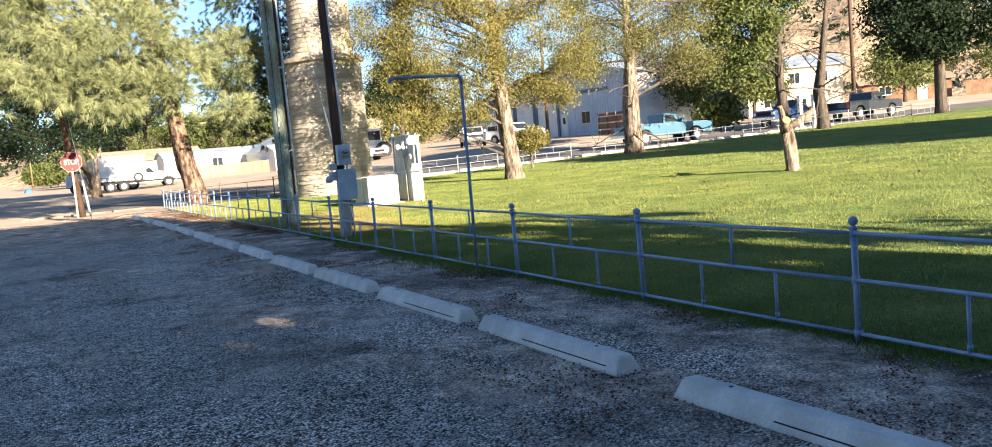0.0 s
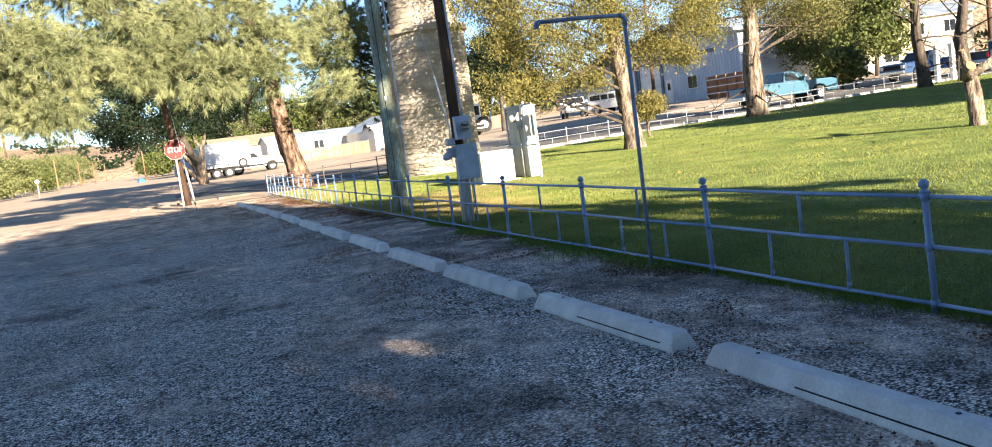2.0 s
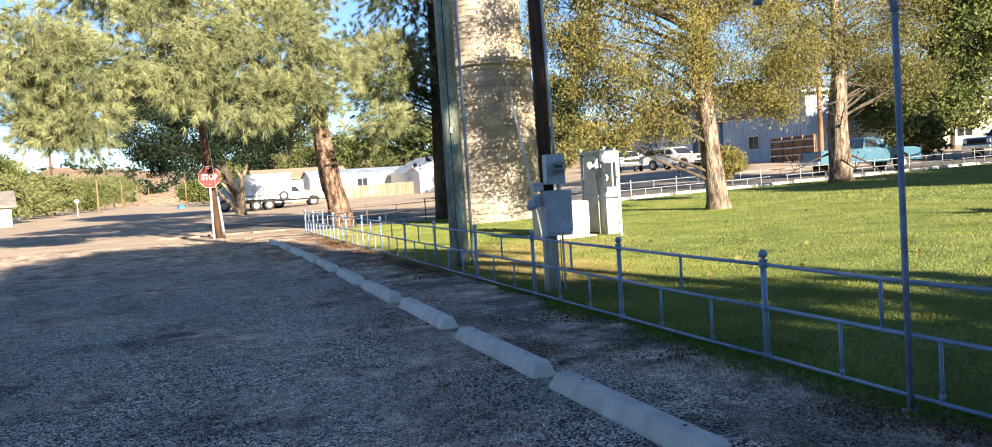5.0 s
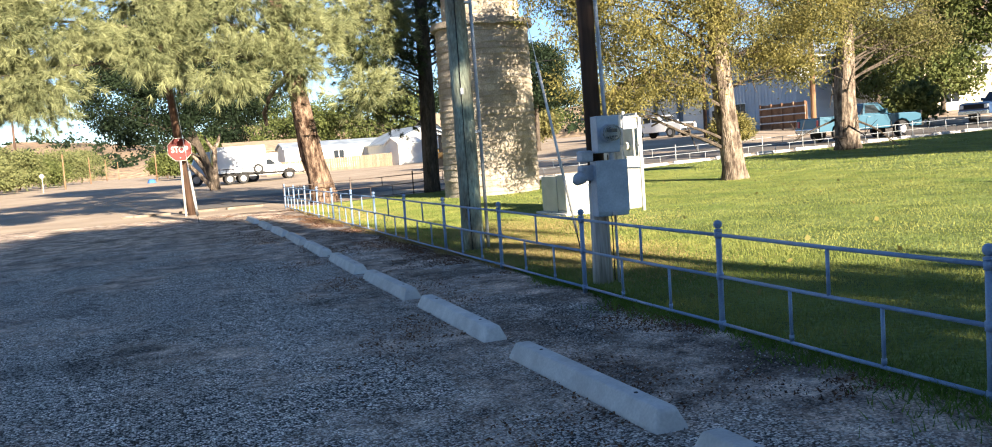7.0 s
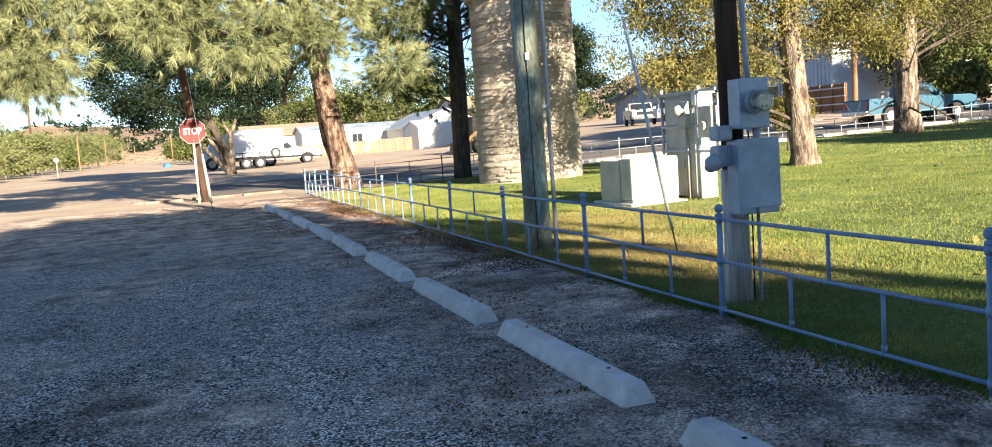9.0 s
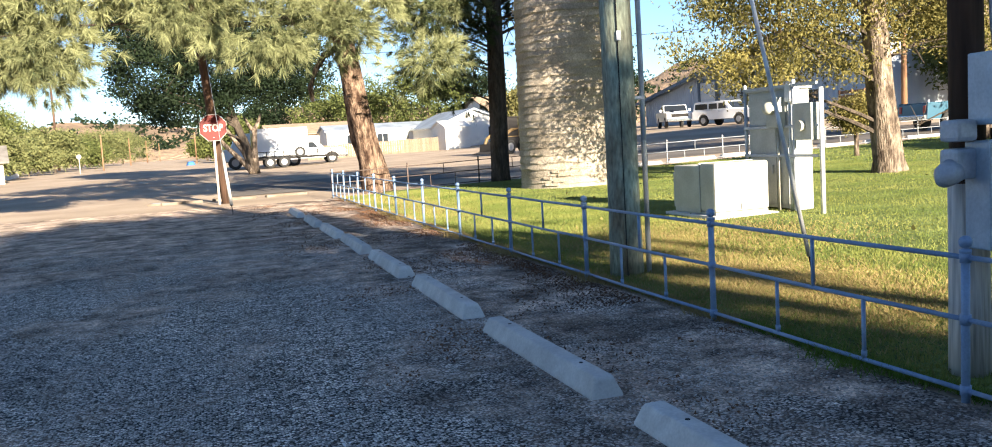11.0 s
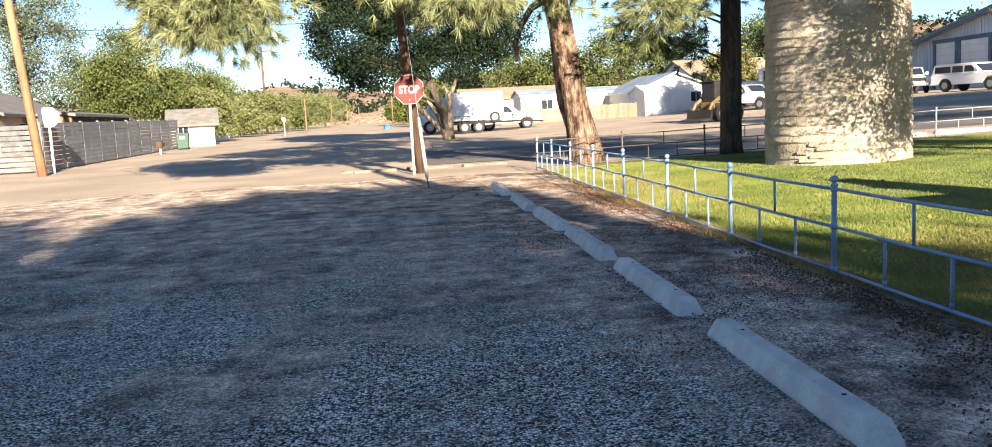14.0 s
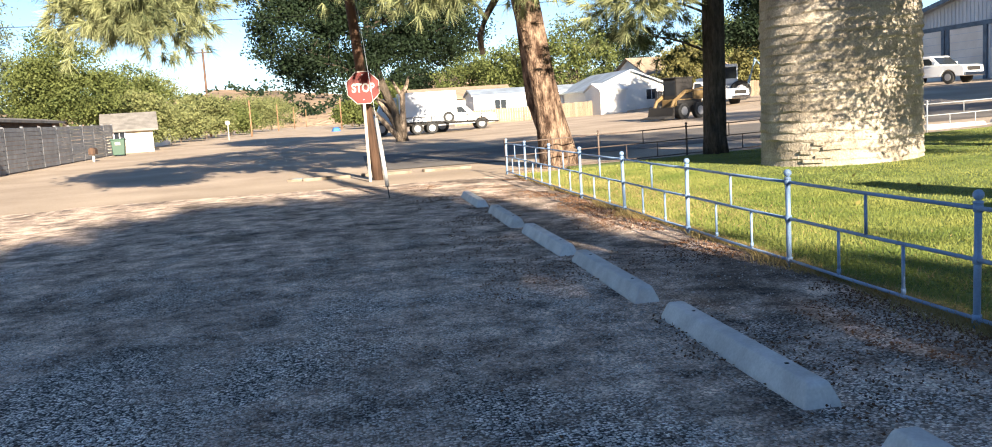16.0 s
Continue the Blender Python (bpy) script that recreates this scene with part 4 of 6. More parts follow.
def pruned_stump():
    x, y = 14.6, 13.5
    t = thing("pruned_tree", "pollarded young tree with bare forks and fresh orange cuts", "tree", (x, y, ground_z(x, y)))
    bm = pipe([(0.06, 0, -0.05), (0.0, 0, 0.12), (-0.06, 0, 0.55), (-0.13, 0, 0.95)], [0.2, 0.115, 0.095, 0.09], 12, 0.25)
    part("trunk", bm, PALEBARK, t, smooth_shade=True)
    part("trunk", pipe([(0.14, 0, -0.05), (0.1, 0, 0.12), (0.09, 0, 0.6), (0.02, 0.02, 0.98)], [0.15, 0.095, 0.08, 0.075], 12, 0.25), PALEBARK, t, smooth_shade=True)
    for pts, rr in (([(-0.13, 0, 0.9), (-0.22, -0.1, 1.05), (-0.27, -0.22, 1.12)], [0.1, 0.09, 0.085]), ([(0.02, 0.02, 0.95), (0.3, 0, 1.08), (0.6, -0.12, 1.27)], [0.085, 0.075, 0.072]),
                    ([(-0.1, 0, 0.95), (-0.16, 0.02, 1.3), (-0.2, 0.03, 1.42)], [0.08, 0.06, 0.05])):
        part("stub", pipe(pts, rr, 10, 0.15), PALEBARK, t, smooth_shade=True)
        a, b = Vector(pts[-2]), Vector(pts[-1])
        d = (b - a).normalized()
        part("cut", pipe([b - d * 0.02, b + d * 0.006], rr[-1] * 0.97, 12), CUTWOOD, t, "fresh orange saw cut")


pruned_stump()

# the elm behind the stop sign
tree("elm_tree", (3.7, 61.0), [(0, 0, -0.05), (0, 0, 0.3), (-0.3, 0, 1.6), (-0.9, 0, 3.2), (-1.4, 0, 6), (-1.6, 0, 9)], [0.34, 0.26, 0.22, 0.2, 0.14, 0.04],
     [(-4.8, -1, 5.3, 2.6, 2.4, 2.2), (-1.2, -1, 6.0, 3.0, 2.6, 2.6), (1.2, 0, 6.6, 2.4, 2.2, 1.9), (-3.0, 0, 8.6, 3.6, 3, 2.4), (-5.4, -0.5, 7.6, 2.2, 2.2, 1.8), (-1.8, -1.2, 3.9, 1.4, 1.3, 0.8), (2.2, 0.5, 4.6, 1.3, 1.2, 0.9), (3.2, 0, 5.4, 1.8, 1.6, 1.3), (2.6, -0.3, 7.4, 2.0, 1.8, 1.5), (0.2, -0.8, 4.6, 2.0, 1.4, 0.9), (-4.2, -1.2, 3.7, 1.8, 1.5, 0.9)],
     740, 120, 0.36, (0.17, 0.085), DARKBARK, DARKLEAF, "dark spreading elm with several leaning stems by the street", 44)

def elm_stems():
    """The extra pale stems that fork from the elm's foot."""
    t = [o for o in bpy.data.objects if o.name.startswith("elm_tree")][0]
    for pts, rr in (([(0, -0.1, 0.0), (-0.55, -0.2, 0.7), (-1.5, -0.1, 1.75), (-2.1, 0.4, 2.7)], [0.2, 0.15, 0.12, 0.07]),
                    ([(-0.05, 0, 0.2), (-0.5, 0.1, 1.3), (-1.15, 0.2, 2.3), (-1.5, 0.6, 3.1)], [0.17, 0.13, 0.11, 0.06]),
                    ([(0.08, -0.1, 0.1), (0.1, -0.2, 1.3), (0.15, -0.2, 2.4), (0.4, 0.2, 2.8), (0.6, 0.8, 3.3)], [0.2, 0.16, 0.14, 0.1, 0.05]),
                    ([(0.14, -0.2, 2.3), (-0.1, 0.2, 2.7), (-0.3, 0.7, 3.2)], [0.11, 0.09, 0.05])):
        part("stem", pipe(pts, rr, 10, 0.15), PALEBARK, t, "pale leaning stem", smooth_shade=True)


elm_stems()

# unseen tall trees behind the start of the walk, known by their shade on gravel and lawn; the last two added to shape
# its edge
for x, y, h, lo, r, n in ((-15.0, -9.5, 11.4, 1.5, 3.9, 420), (-9.0, -9, 11.8, 1.0, 3.9, 440), (-3.6, -9, 12.2, 0.8, 3.8, 460), (1.6, -9.3, 12.2, 0.7, 3.7, 480), (6.0, -9, 12.2, 0.7, 3.1, 400), (7.8, -9.1, 12.9, 0.7, 2.05, 190), (10.6, -8.8, 12.2, 1.0, 1.9, 24), (9.6, -9.0, 13.3, 10.8, 1.3, 40)):
    bl = [(0.4 * math.sin(3 * k + x), 0.4 * math.cos(2 * k + x), lo + (h - lo) * (k + 0.5) / 4, r * (1 - 0.10 * abs(k - 1.2)), r * 0.8, (h - lo) / 4 * 0.75) for k in range(4)]
    tree("tall_tree", (x, y), [(0, 0, -0.05), (0, 0, 0.5), (0, 0, h * 0.5), (0, 0, h * 0.9)], [0.4, 0.3, 0.22, 0.05], bl, n, 30, 0.45, (0.5, 0.32), DARKBARK, GREENLEAF,
         "tall dense shade tree behind the gravel strip", 30)
# unseen trees, placed to cast the band of shade over the far lawn
for x, y, h in ((30.9, -7.5, 14.5), (35.8, -6.5, 14.5), (40.8, -5.0, 14.5)):
    tree("shade_tree", (x, y), [(0, 0, -0.05), (0, 0, 0.5), (0, 0, h * 0.5), (0, 0, h * 0.9)], [0.45, 0.36, 0.28, 0.06],
         [(0, 0, h * 0.42, 3.3, 3.0, h * 0.2), (0, 0.4, h * 0.6, 3.5, 3.0, h * 0.18), (0, -0.3, h * 0.8, 3.3, 2.8, h * 0.18)], 420, 28, 0.5, (0.55, 0.36), DARKBARK, GREENLEAF, "unseen broad tree at the side of the lawn, added for its shade", 24)


# ---------------------------------------------------------------- vehicles
TYRE = plain("tyre_rubber", (0.02, 0.02, 0.02), 0.85)
RIM = plain("steel_rim", (0.28, 0.28, 0.29), 0.5, 0.5)
WHITECAR = plain("white_car_paint", (0.72, 0.73, 0.74), 0.3, 0.0, 0.6)
BLUECAR = plain("bright_blue_car_paint", (0.008, 0.072, 0.12), 0.4, 0.1, 0.25)
NAVYCAR = plain("navy_car_paint", (0.02, 0.05, 0.13), 0.3, 0.1, 0.6)
BLACKCAR = plain("black_car_paint", (0.012, 0.012, 0.014), 0.3, 0.0, 0.6)
CHROME = plain("chrome", (0.6, 0.6, 0.6), 0.2, 1.0)
LAMPRED = plain("tail_lamp_red", (0.4, 0.02, 0.015), 0.3)
LAMPCLEAR = plain("headlamp_lens", (0.75, 0.75, 0.72), 0.15)


def wheel(parent, x, y, z, r, w=0.22):
    a = part("wheel", pipe([(0, -w / 2, 0), (0, -w / 2 + 0.03, 0), (0, w / 2 - 0.03, 0), (0, w / 2, 0)], [r * 0.9, r, r, r * 0.9], 20), TYRE, parent, "black tyre", at=Matrix.Translation((x, y, z)))
    s = -1 if y < 0 else 1
    part("rim", pipe([(0, s * (w / 2 - 0.02), 0), (0, s * (w / 2 + 0.006), 0)], [r * 0.6, r * 0.55], 16), RIM, a)


def vehicle(name, label, at, rz, paint, kind="pickup", L=5.3, lift=0.0):
    """A parked vehicle facing +x before the turn: lower body with arches, cabin with windows, wheels, lamps and bumpers."""
    t = thing(name, label, "car" if kind == "suv" else "pickup truck", (at[0], at[1], ground_z(*at)), rz)
    W, r = 0.93, 0.37 + lift * 0.3
    zb = 0.42 + lift
    wb = L * 0.30

    def arch(cx):
        return [(cx + 0.46 * math.cos(radians(a)), zb + 0.0 + 0.46 * math.sin(radians(a)) * 0.85) for a in range(180, -1, -30)]

    hood, bed = zb + 0.66, zb + 0.62
    low = [(-L / 2, zb)] + arch(-wb) + arch(wb) + [(L / 2 - 0.04, zb), (L / 2, zb + 0.3), (L / 2 - 0.05, hood - 0.1), (L / 2 - 0.35, hood - 0.02), (L * 0.17, hood), (-L / 2 + 0.03, bed)]
    bm = prism(low, -W, W, 0.03)
    part("body", bm, paint, t, smooth_shade=False)
    if kind == "pickup":
        cab = [(-0.42, bed), (-0.36, zb + 1.16), (-0.2, zb + 1.21), (0.42, zb + 1.2), (1.02, hood - 0.02)]
    else:
        cab = [(-L / 2 + 0.04, bed), (-L / 2 + 0.2, zb + 1.2), (-L / 2 + 0.5, zb + 1.27), (0.35, zb + 1.25), (0.98, hood - 0.02)]
    bm = prism(cab, -W + 0.07, W - 0.07, 0.04)
    cabin = part("cabin", bm, paint, t)
    x0, x1 = cab[0][0], cab[-1][0]
    spans = [(-0.3, 0.2, 0.55)] if kind == "pickup" else [(-L / 2 + 0.25, -1.15, -1.15), (-1.05, -0.32, -0.32), (-0.22, 0.25, 0.6)]
    for s in (-1, 1):
        for a, b, c in spans:
            y0, y1 = sorted((s * (W - 0.075), s * (W - 0.062)))
            part("side_window", prism([(a, hood + 0.06), (a + 0.04, zb + 1.1), (b, zb + 1.1), (c, hood + 0.06)], y0, y1), DARKGLASS, cabin)
    # windscreen and rear window lie on the sloping cabin ends
    for (xa, za), (xb, zb2) in (((0.45, zb + 1.15), (0.95, hood + 0.06)), ((cab[0][0] + 0.0, bed + 0.12), (cab[1][0] - 0.004, zb + 1.1))):
        d = Vector((xb - xa, 0, zb2 - za)).normalized()
        n = Vector((d.z, 0, -d.x))
        n = n if (n.x > 0) == (xa > 0) else -n
        o = n * 0.02
        bm = bmesh.new()
        vs = [bm.verts.new(Vector(p) + o + k) for k in (Vector((0, 0, 0)), -n * 0.012) for p in ((xa, -W + 0.16, za), (xb, -W + 0.13, zb2), (xb, W - 0.13, zb2), (xa, W - 0.16, za))]
        bm.faces.new(vs[:4])
        bm.faces.new(vs[4:][::-1])
        for i in range(4):
            bm.faces.new((vs[i], vs[4 + i], vs[4 + (i + 1) % 4], vs[(i + 1) % 4]))
        bmesh.ops.recalc_face_normals(bm, faces=bm.faces)
        part("windscreen", bm, DARKGLASS, cabin)
    if kind == "pickup":
        part("cargo_bed", box(-L / 2 + 0.1, -0.5, -W + 0.09, W - 0.09, bed - 0.02, bed + 0.012), HOLE, t, "dark open cargo bed")
        for y in (-W + 0.05, W - 0.05):
            part("bed_rail", box(-L / 2 + 0.04, -0.46, y - 0.05, y + 0.05, bed - 0.01, bed + 0.06, 0.015), paint, t)
    for x in (-wb, wb):
        for y in (-W + 0.1, W - 0.1):
            wheel(t, x, y, r, r)
    part("front_bumper", box(L / 2 - 0.1, L / 2 + 0.1, -W + 0.02, W - 0.02, zb - 0.02, zb + 0.2, 0.03), CHROME if paint != BLUECAR else HOLE, t)
    part("rear_bumper", box(-L / 2 - 0.1, -L / 2 + 0.04, -W + 0.04, W - 0.04, zb - 0.02, zb + 0.17, 0.03), CHROME, t)
    part("grille", box(L / 2 - 0.09, L / 2 + 0.012, -W + 0.32, W - 0.32, zb + 0.28, zb + 0.52, 0.01), HOLE, t)
    for y in (-W + 0.18, W - 0.18):
        part("headlight", box(L / 2 - 0.1, L / 2 + 0.008, y - 0.12, y + 0.12, zb + 0.3, zb + 0.5, 0.02), LAMPCLEAR, t)
        part("tail_light", box(-L / 2 - 0.012, -L / 2 + 0.06, y - 0.07, y + 0.07, zb + 0.25, zb + 0.55, 0.01), LAMPRED, t)
    for y in (-W - 0.12, W + 0.12):
        part("wing_mirror", box(0.62, 0.74, y - 0.09, y + 0.09, hood + 0.05, hood + 0.22, 0.02), paint, t)
    for y in (-W - 0.004, W + 0.004):
        part("door_handle", box(-0.2, -0.04, y - 0.012, y + 0.012, hood - 0.12, hood - 0.09, 0.004), CHROME, t)
    return t


blue = vehicle("pickup_truck", "bright blue pickup with a dark push bar beyond the fence", (32.0, 40.2), -6, BLUECAR, "pickup", 5.5, 0.06)
part("push_bar", pipe([(2.9, -0.6, 0.5), (2.98, -0.6, 1.15), (2.98, 0.6, 1.15), (2.9, 0.6, 0.5)], 0.05, 8), HOLE, blue, "black push bar")
part("push_bar", pipe([(2.96, -0.6, 0.85), (2.96, 0.6, 0.85)], 0.04, 8), HOLE, blue)
vehicle("suv", "white four-door sport utility car parked before the metal shed", (36.0, 64.8), -70, WHITECAR, "suv", 5.0)
vehicle("pickup_truck", "white pickup parked before the metal shed", (34.6, 70.0), -110, WHITECAR, "pickup", 5.4, 0.05)
vehicle("pickup_truck", "white pickup parked among machines on the dirt lot", (24.5, 72.0), -60, WHITECAR, "pickup", 5.4, 0.05)
vehicle("pickup_truck", "white service pickup parked beside the box truck", (8.2, 74.6), 0, WHITECAR, "pickup", 4.9)
vehicle("pickup_truck", "navy blue pickup parked beyond the lawn", (45.4, 43.4), 184, NAVYCAR, "pickup", 5.6, 0.12)
vehicle("pickup_truck", "black pickup parked beyond the lawn", (49.6, 41.2), 5, BLACKCAR, "pickup", 5.6, 0.12)

YELLOWMACH = surf("machine_yellow", (0.20, 0.13, 0.05), 0.6, 0.2, 3, 40, 0.1, tint=(0.13, 0.085, 0.04))


def skid_steer():
    x, y = 17.6, 58.7
    t = thing("skid_steer", "dusty yellow and black skid-steer loader parked on the dirt lot", "loader", (x, y, ground_z(x, y)), 205)
    part("chassis", box(-1.1, 0.75, -0.5, 0.5, 0.3, 1.0, 0.05), YELLOWMACH, t)
    part("engine_cover", box(-1.2, -0.5, -0.52, 0.52, 0.95, 1.4, 0.06), YELLOWMACH, t)
    cab = part("cab", box(-0.5, 0.65, -0.46, 0.46, 0.98, 2.02, 0.05), HOLE, t, "black caged cab")
    part("window", box(0.652, 0.66, -0.36, 0.36, 1.2, 1.9), DARKGLASS, cab)
    part("roof", box(-0.55, 0.72, -0.5, 0.5, 2.02, 2.09, 0.02), HOLE, cab)
    for s in (-1, 1):
        part("lift_arm", pipe([(-1.15, 0.6 * s, 1.5), (0.2, 0.6 * s, 1.35), (1.0, 0.6 * s, 0.9), (1.25, 0.6 * s, 0.45)], [0.09, 0.1, 0.09, 0.08], 8), YELLOWMACH, t)
        part("side_panel", box(-1.0, 0.7, 0.5 * s - 0.05, 0.5 * s + 0.05, 0.35, 0.95, 0.02), HOLE, t)
        for xx in (-0.65, 0.5):
            wheel(t, xx, 0.68 * s, 0.4, 0.4, 0.28)
    part("bucket", prism([(1.2, 0.06), (1.95, 0.06), (1.95, 0.1), (1.4, 0.2), (1.3, 0.62), (1.2, 0.62)], -0.85, 0.85), HOLE, t, "worn steel bucket")


skid_steer()


def backhoe():
    x, y = 27.2, 75.5
    t = thing("backhoe", "white backhoe loader with a folded arm on the dirt lot", "backhoe", (x, y, ground_z(x, y)), 170)
    part("chassis", box(-1.6, 1.7, -0.6, 0.6, 0.6, 1.2, 0.06), WHITECAR, t)
    part("bonnet", box(0.4, 1.8, -0.5, 0.5, 1.2, 1.75, 0.08), WHITECAR, t)
    cab = part("cab", box(-0.9, 0.4, -0.65, 0.65, 1.2, 2.6, 0.05), WHITECAR, t)
    for s in (-1, 1):
        part("window", box(-0.8, 0.3, 0.652 * s - 0.006, 0.652 * s + 0.006, 1.6, 2.4), DARKGLASS, cab)
        wheel(t, -1.0, 0.8 * s, 0.72, 0.72, 0.4)
        wheel(t, 1.3, 0.75 * s, 0.5, 0.5, 0.3)
    part("boom", pipe([(-1.7, 0, 1.0), (-2.3, 0, 2.9), (-3.1, 0, 1.8), (-3.0, 0, 0.5)], [0.14, 0.13, 0.12, 0.1], 8), plain("pale_blue_paint", (0.35, 0.5, 0.62), 0.4), t, "pale blue digging arm")
    part("front_bucket", box(2.2, 2.9, -1.0, 1.0, 0.15, 0.8, 0.08), KERB, t)
    part("loader_arm", pipe([(0.3, 0.7, 1.5), (1.8, 0.75, 1.3), (2.4, 0.75, 0.5)], 0.09, 8), WHITECAR, t)


backhoe()


def trailer():
    x, y = 6.4, 71.5
    t = thing("trailer", "flat utility trailer with black frame, spare wheel and twin axles", "trailer", (x, y, ground_z(x, y)), 0)
    part("deck", box(-2.6, 2.9, -1.0, 1.0, 0.55, 0.68, 0.02), HOLE, t)
    for xx in (-1.2, -0.3):
        for yy in (-1.08, 1.08):
            wheel(t, xx, yy, 0.36, 0.36, 0.2)
    part("mudguard", box(-1.65, 0.15, -1.2, -0.98, 0.74, 0.78, 0.01), HOLE, t)
    sp = part("spare_wheel", pipe([(0.75, -1.06, 0.95), (0.75, -1.22, 0.95)], 0.34, 18), TYRE, t)
    part("rim", pipe([(0.75, -1.225, 0.95), (0.75, -1.235, 0.95)], 0.2, 14), RIM, sp)
    for xx in (-2.5, -1.4, -0.3, 0.8, 1.9, 2.8):
        part("stake", box(xx - 0.03, xx + 0.03, -1.02, -0.97, 0.68, 1.05), HOLE, t)
    part("side_rail", box(-2.6, 2.9, -1.02, -0.97, 1.02, 1.07), HOLE, t)
    part("tongue", pipe([(2.8, -0.6, 0.6), (4.0, 0, 0.55), (2.8, 0.6, 0.6)], 0.05, 8), HOLE, t)
    # the white box body behind it
    x, y = 5.0, 74.2
    b = thing("box_truck", "white box truck with a pale blue cab parked on the dirt", "truck", (x, y, ground_z(x, y)), 180)
    part("box", box(-3.0, 0.7, -1.15, 1.15, 0.75, 2.65, 0.04), WHITECAR, b, "white cargo box")
    cab = part("cab", prism([(0.8, 0.55), (2.6, 0.55), (2.6, 1.35), (2.1, 1.5), (1.75, 2.35), (0.8, 2.4)], -1.0, 1.0, 0.05), plain("pale_cab_blue", (0.32, 0.42, 0.52), 0.4), b, "pale blue cab")
    for s in (-1, 1):
        part("side_window", box(1.0, 1.75, 1.0 * s - 0.01, 1.0 * s + 0.01, 1.55, 2.2), DARKGLASS, cab)
        wheel(b, 1.9, 0.9 * s, 0.45, 0.45, 0.25)
        wheel(b, -2.0, 0.9 * s, 0.45, 0.45, 0.3)
    part("frame", box(-3.0, 2.5, -0.5, 0.5, 0.5, 0.75), HOLE, b)
    part("rear_door", box(-3.03, -3.002, -1.0, 1.0, 0.85, 2.5, 0.01), WHITECAR, b)


trailer()

# ---------------------------------------------------------------- buildings
CLADDING = surf("blue_grey_cladding", (0.50, 0.55, 0.60), 0.5, 0.08, 0.6, 12, 0.1, tint=(0.42, 0.47, 0.53))
SLATE = surf("blue_trim", (0.10, 0.15, 0.21), 0.5, 0.1, 2, 20, 0.0)
WHITEWALL = surf("white_siding", (0.74, 0.73, 0.69), 0.7, 0.06, 0.8, 14, 0.1, tint=(0.64, 0.62, 0.57))
CREAMWALL = surf("cream_wall", (0.66, 0.58, 0.44), 0.85, 0.08, 0.8, 18, 0.15, tint=(0.55, 0.47, 0.35))
BROWNWALL = surf("brown_board_wall", (0.24, 0.14, 0.085), 0.85, 0.2, 1.5, 16, 0.2, tint=(0.15, 0.085, 0.05))
ROOFGREY = surf("grey_shingle", (0.20, 0.185, 0.17), 0.9, 0.25, 2, 24, 0.3, tint=(0.13, 0.12, 0.11))
ROOFTAN = surf("tan_shingle", (0.34, 0.26, 0.18), 0.9, 0.2, 2, 24, 0.3, tint=(0.24, 0.18, 0.125))
ROOFMETAL = surf("pale_metal_roof", (0.42, 0.47, 0.52), 0.45, 0.08, 1, 20, 0.0, metal=0.3)
BOARD = surf("old_fence_board", (0.21, 0.16, 0.115), 0.9, 0.3, 2, 25, 0.3, tint=(0.26, 0.19, 0.125), rand=0.2)
BLACKSLAT = surf("charcoal_slat", (0.17, 0.172, 0.18), 0.6, 0.15, 3, 30, 0.1, tint=(0.12, 0.122, 0.13), rand=0.12)
PALESLAT = surf("pale_slat", (0.15, 0.152, 0.155), 0.7, 0.15, 3, 30, 0.1, rand=0.15)


def window(parent, x, z, w, h, y, name="window"):
    a = part(name, box(x - w / 2 - 0.06, x + w / 2 + 0.06, y - 0.05, y + 0.02, z - 0.06, z + h + 0.06, 0.006), SIGNWHITE, parent, "white framed window")
    part("pane", box(x - w / 2, x - 0.02, y - 0.06, y - 0.052, z, z + h), DARKGLASS, a)
    part("pane", box(x + 0.02, x + w / 2, y - 0.06, y - 0.052, z, z + h), DARKGLASS, a)


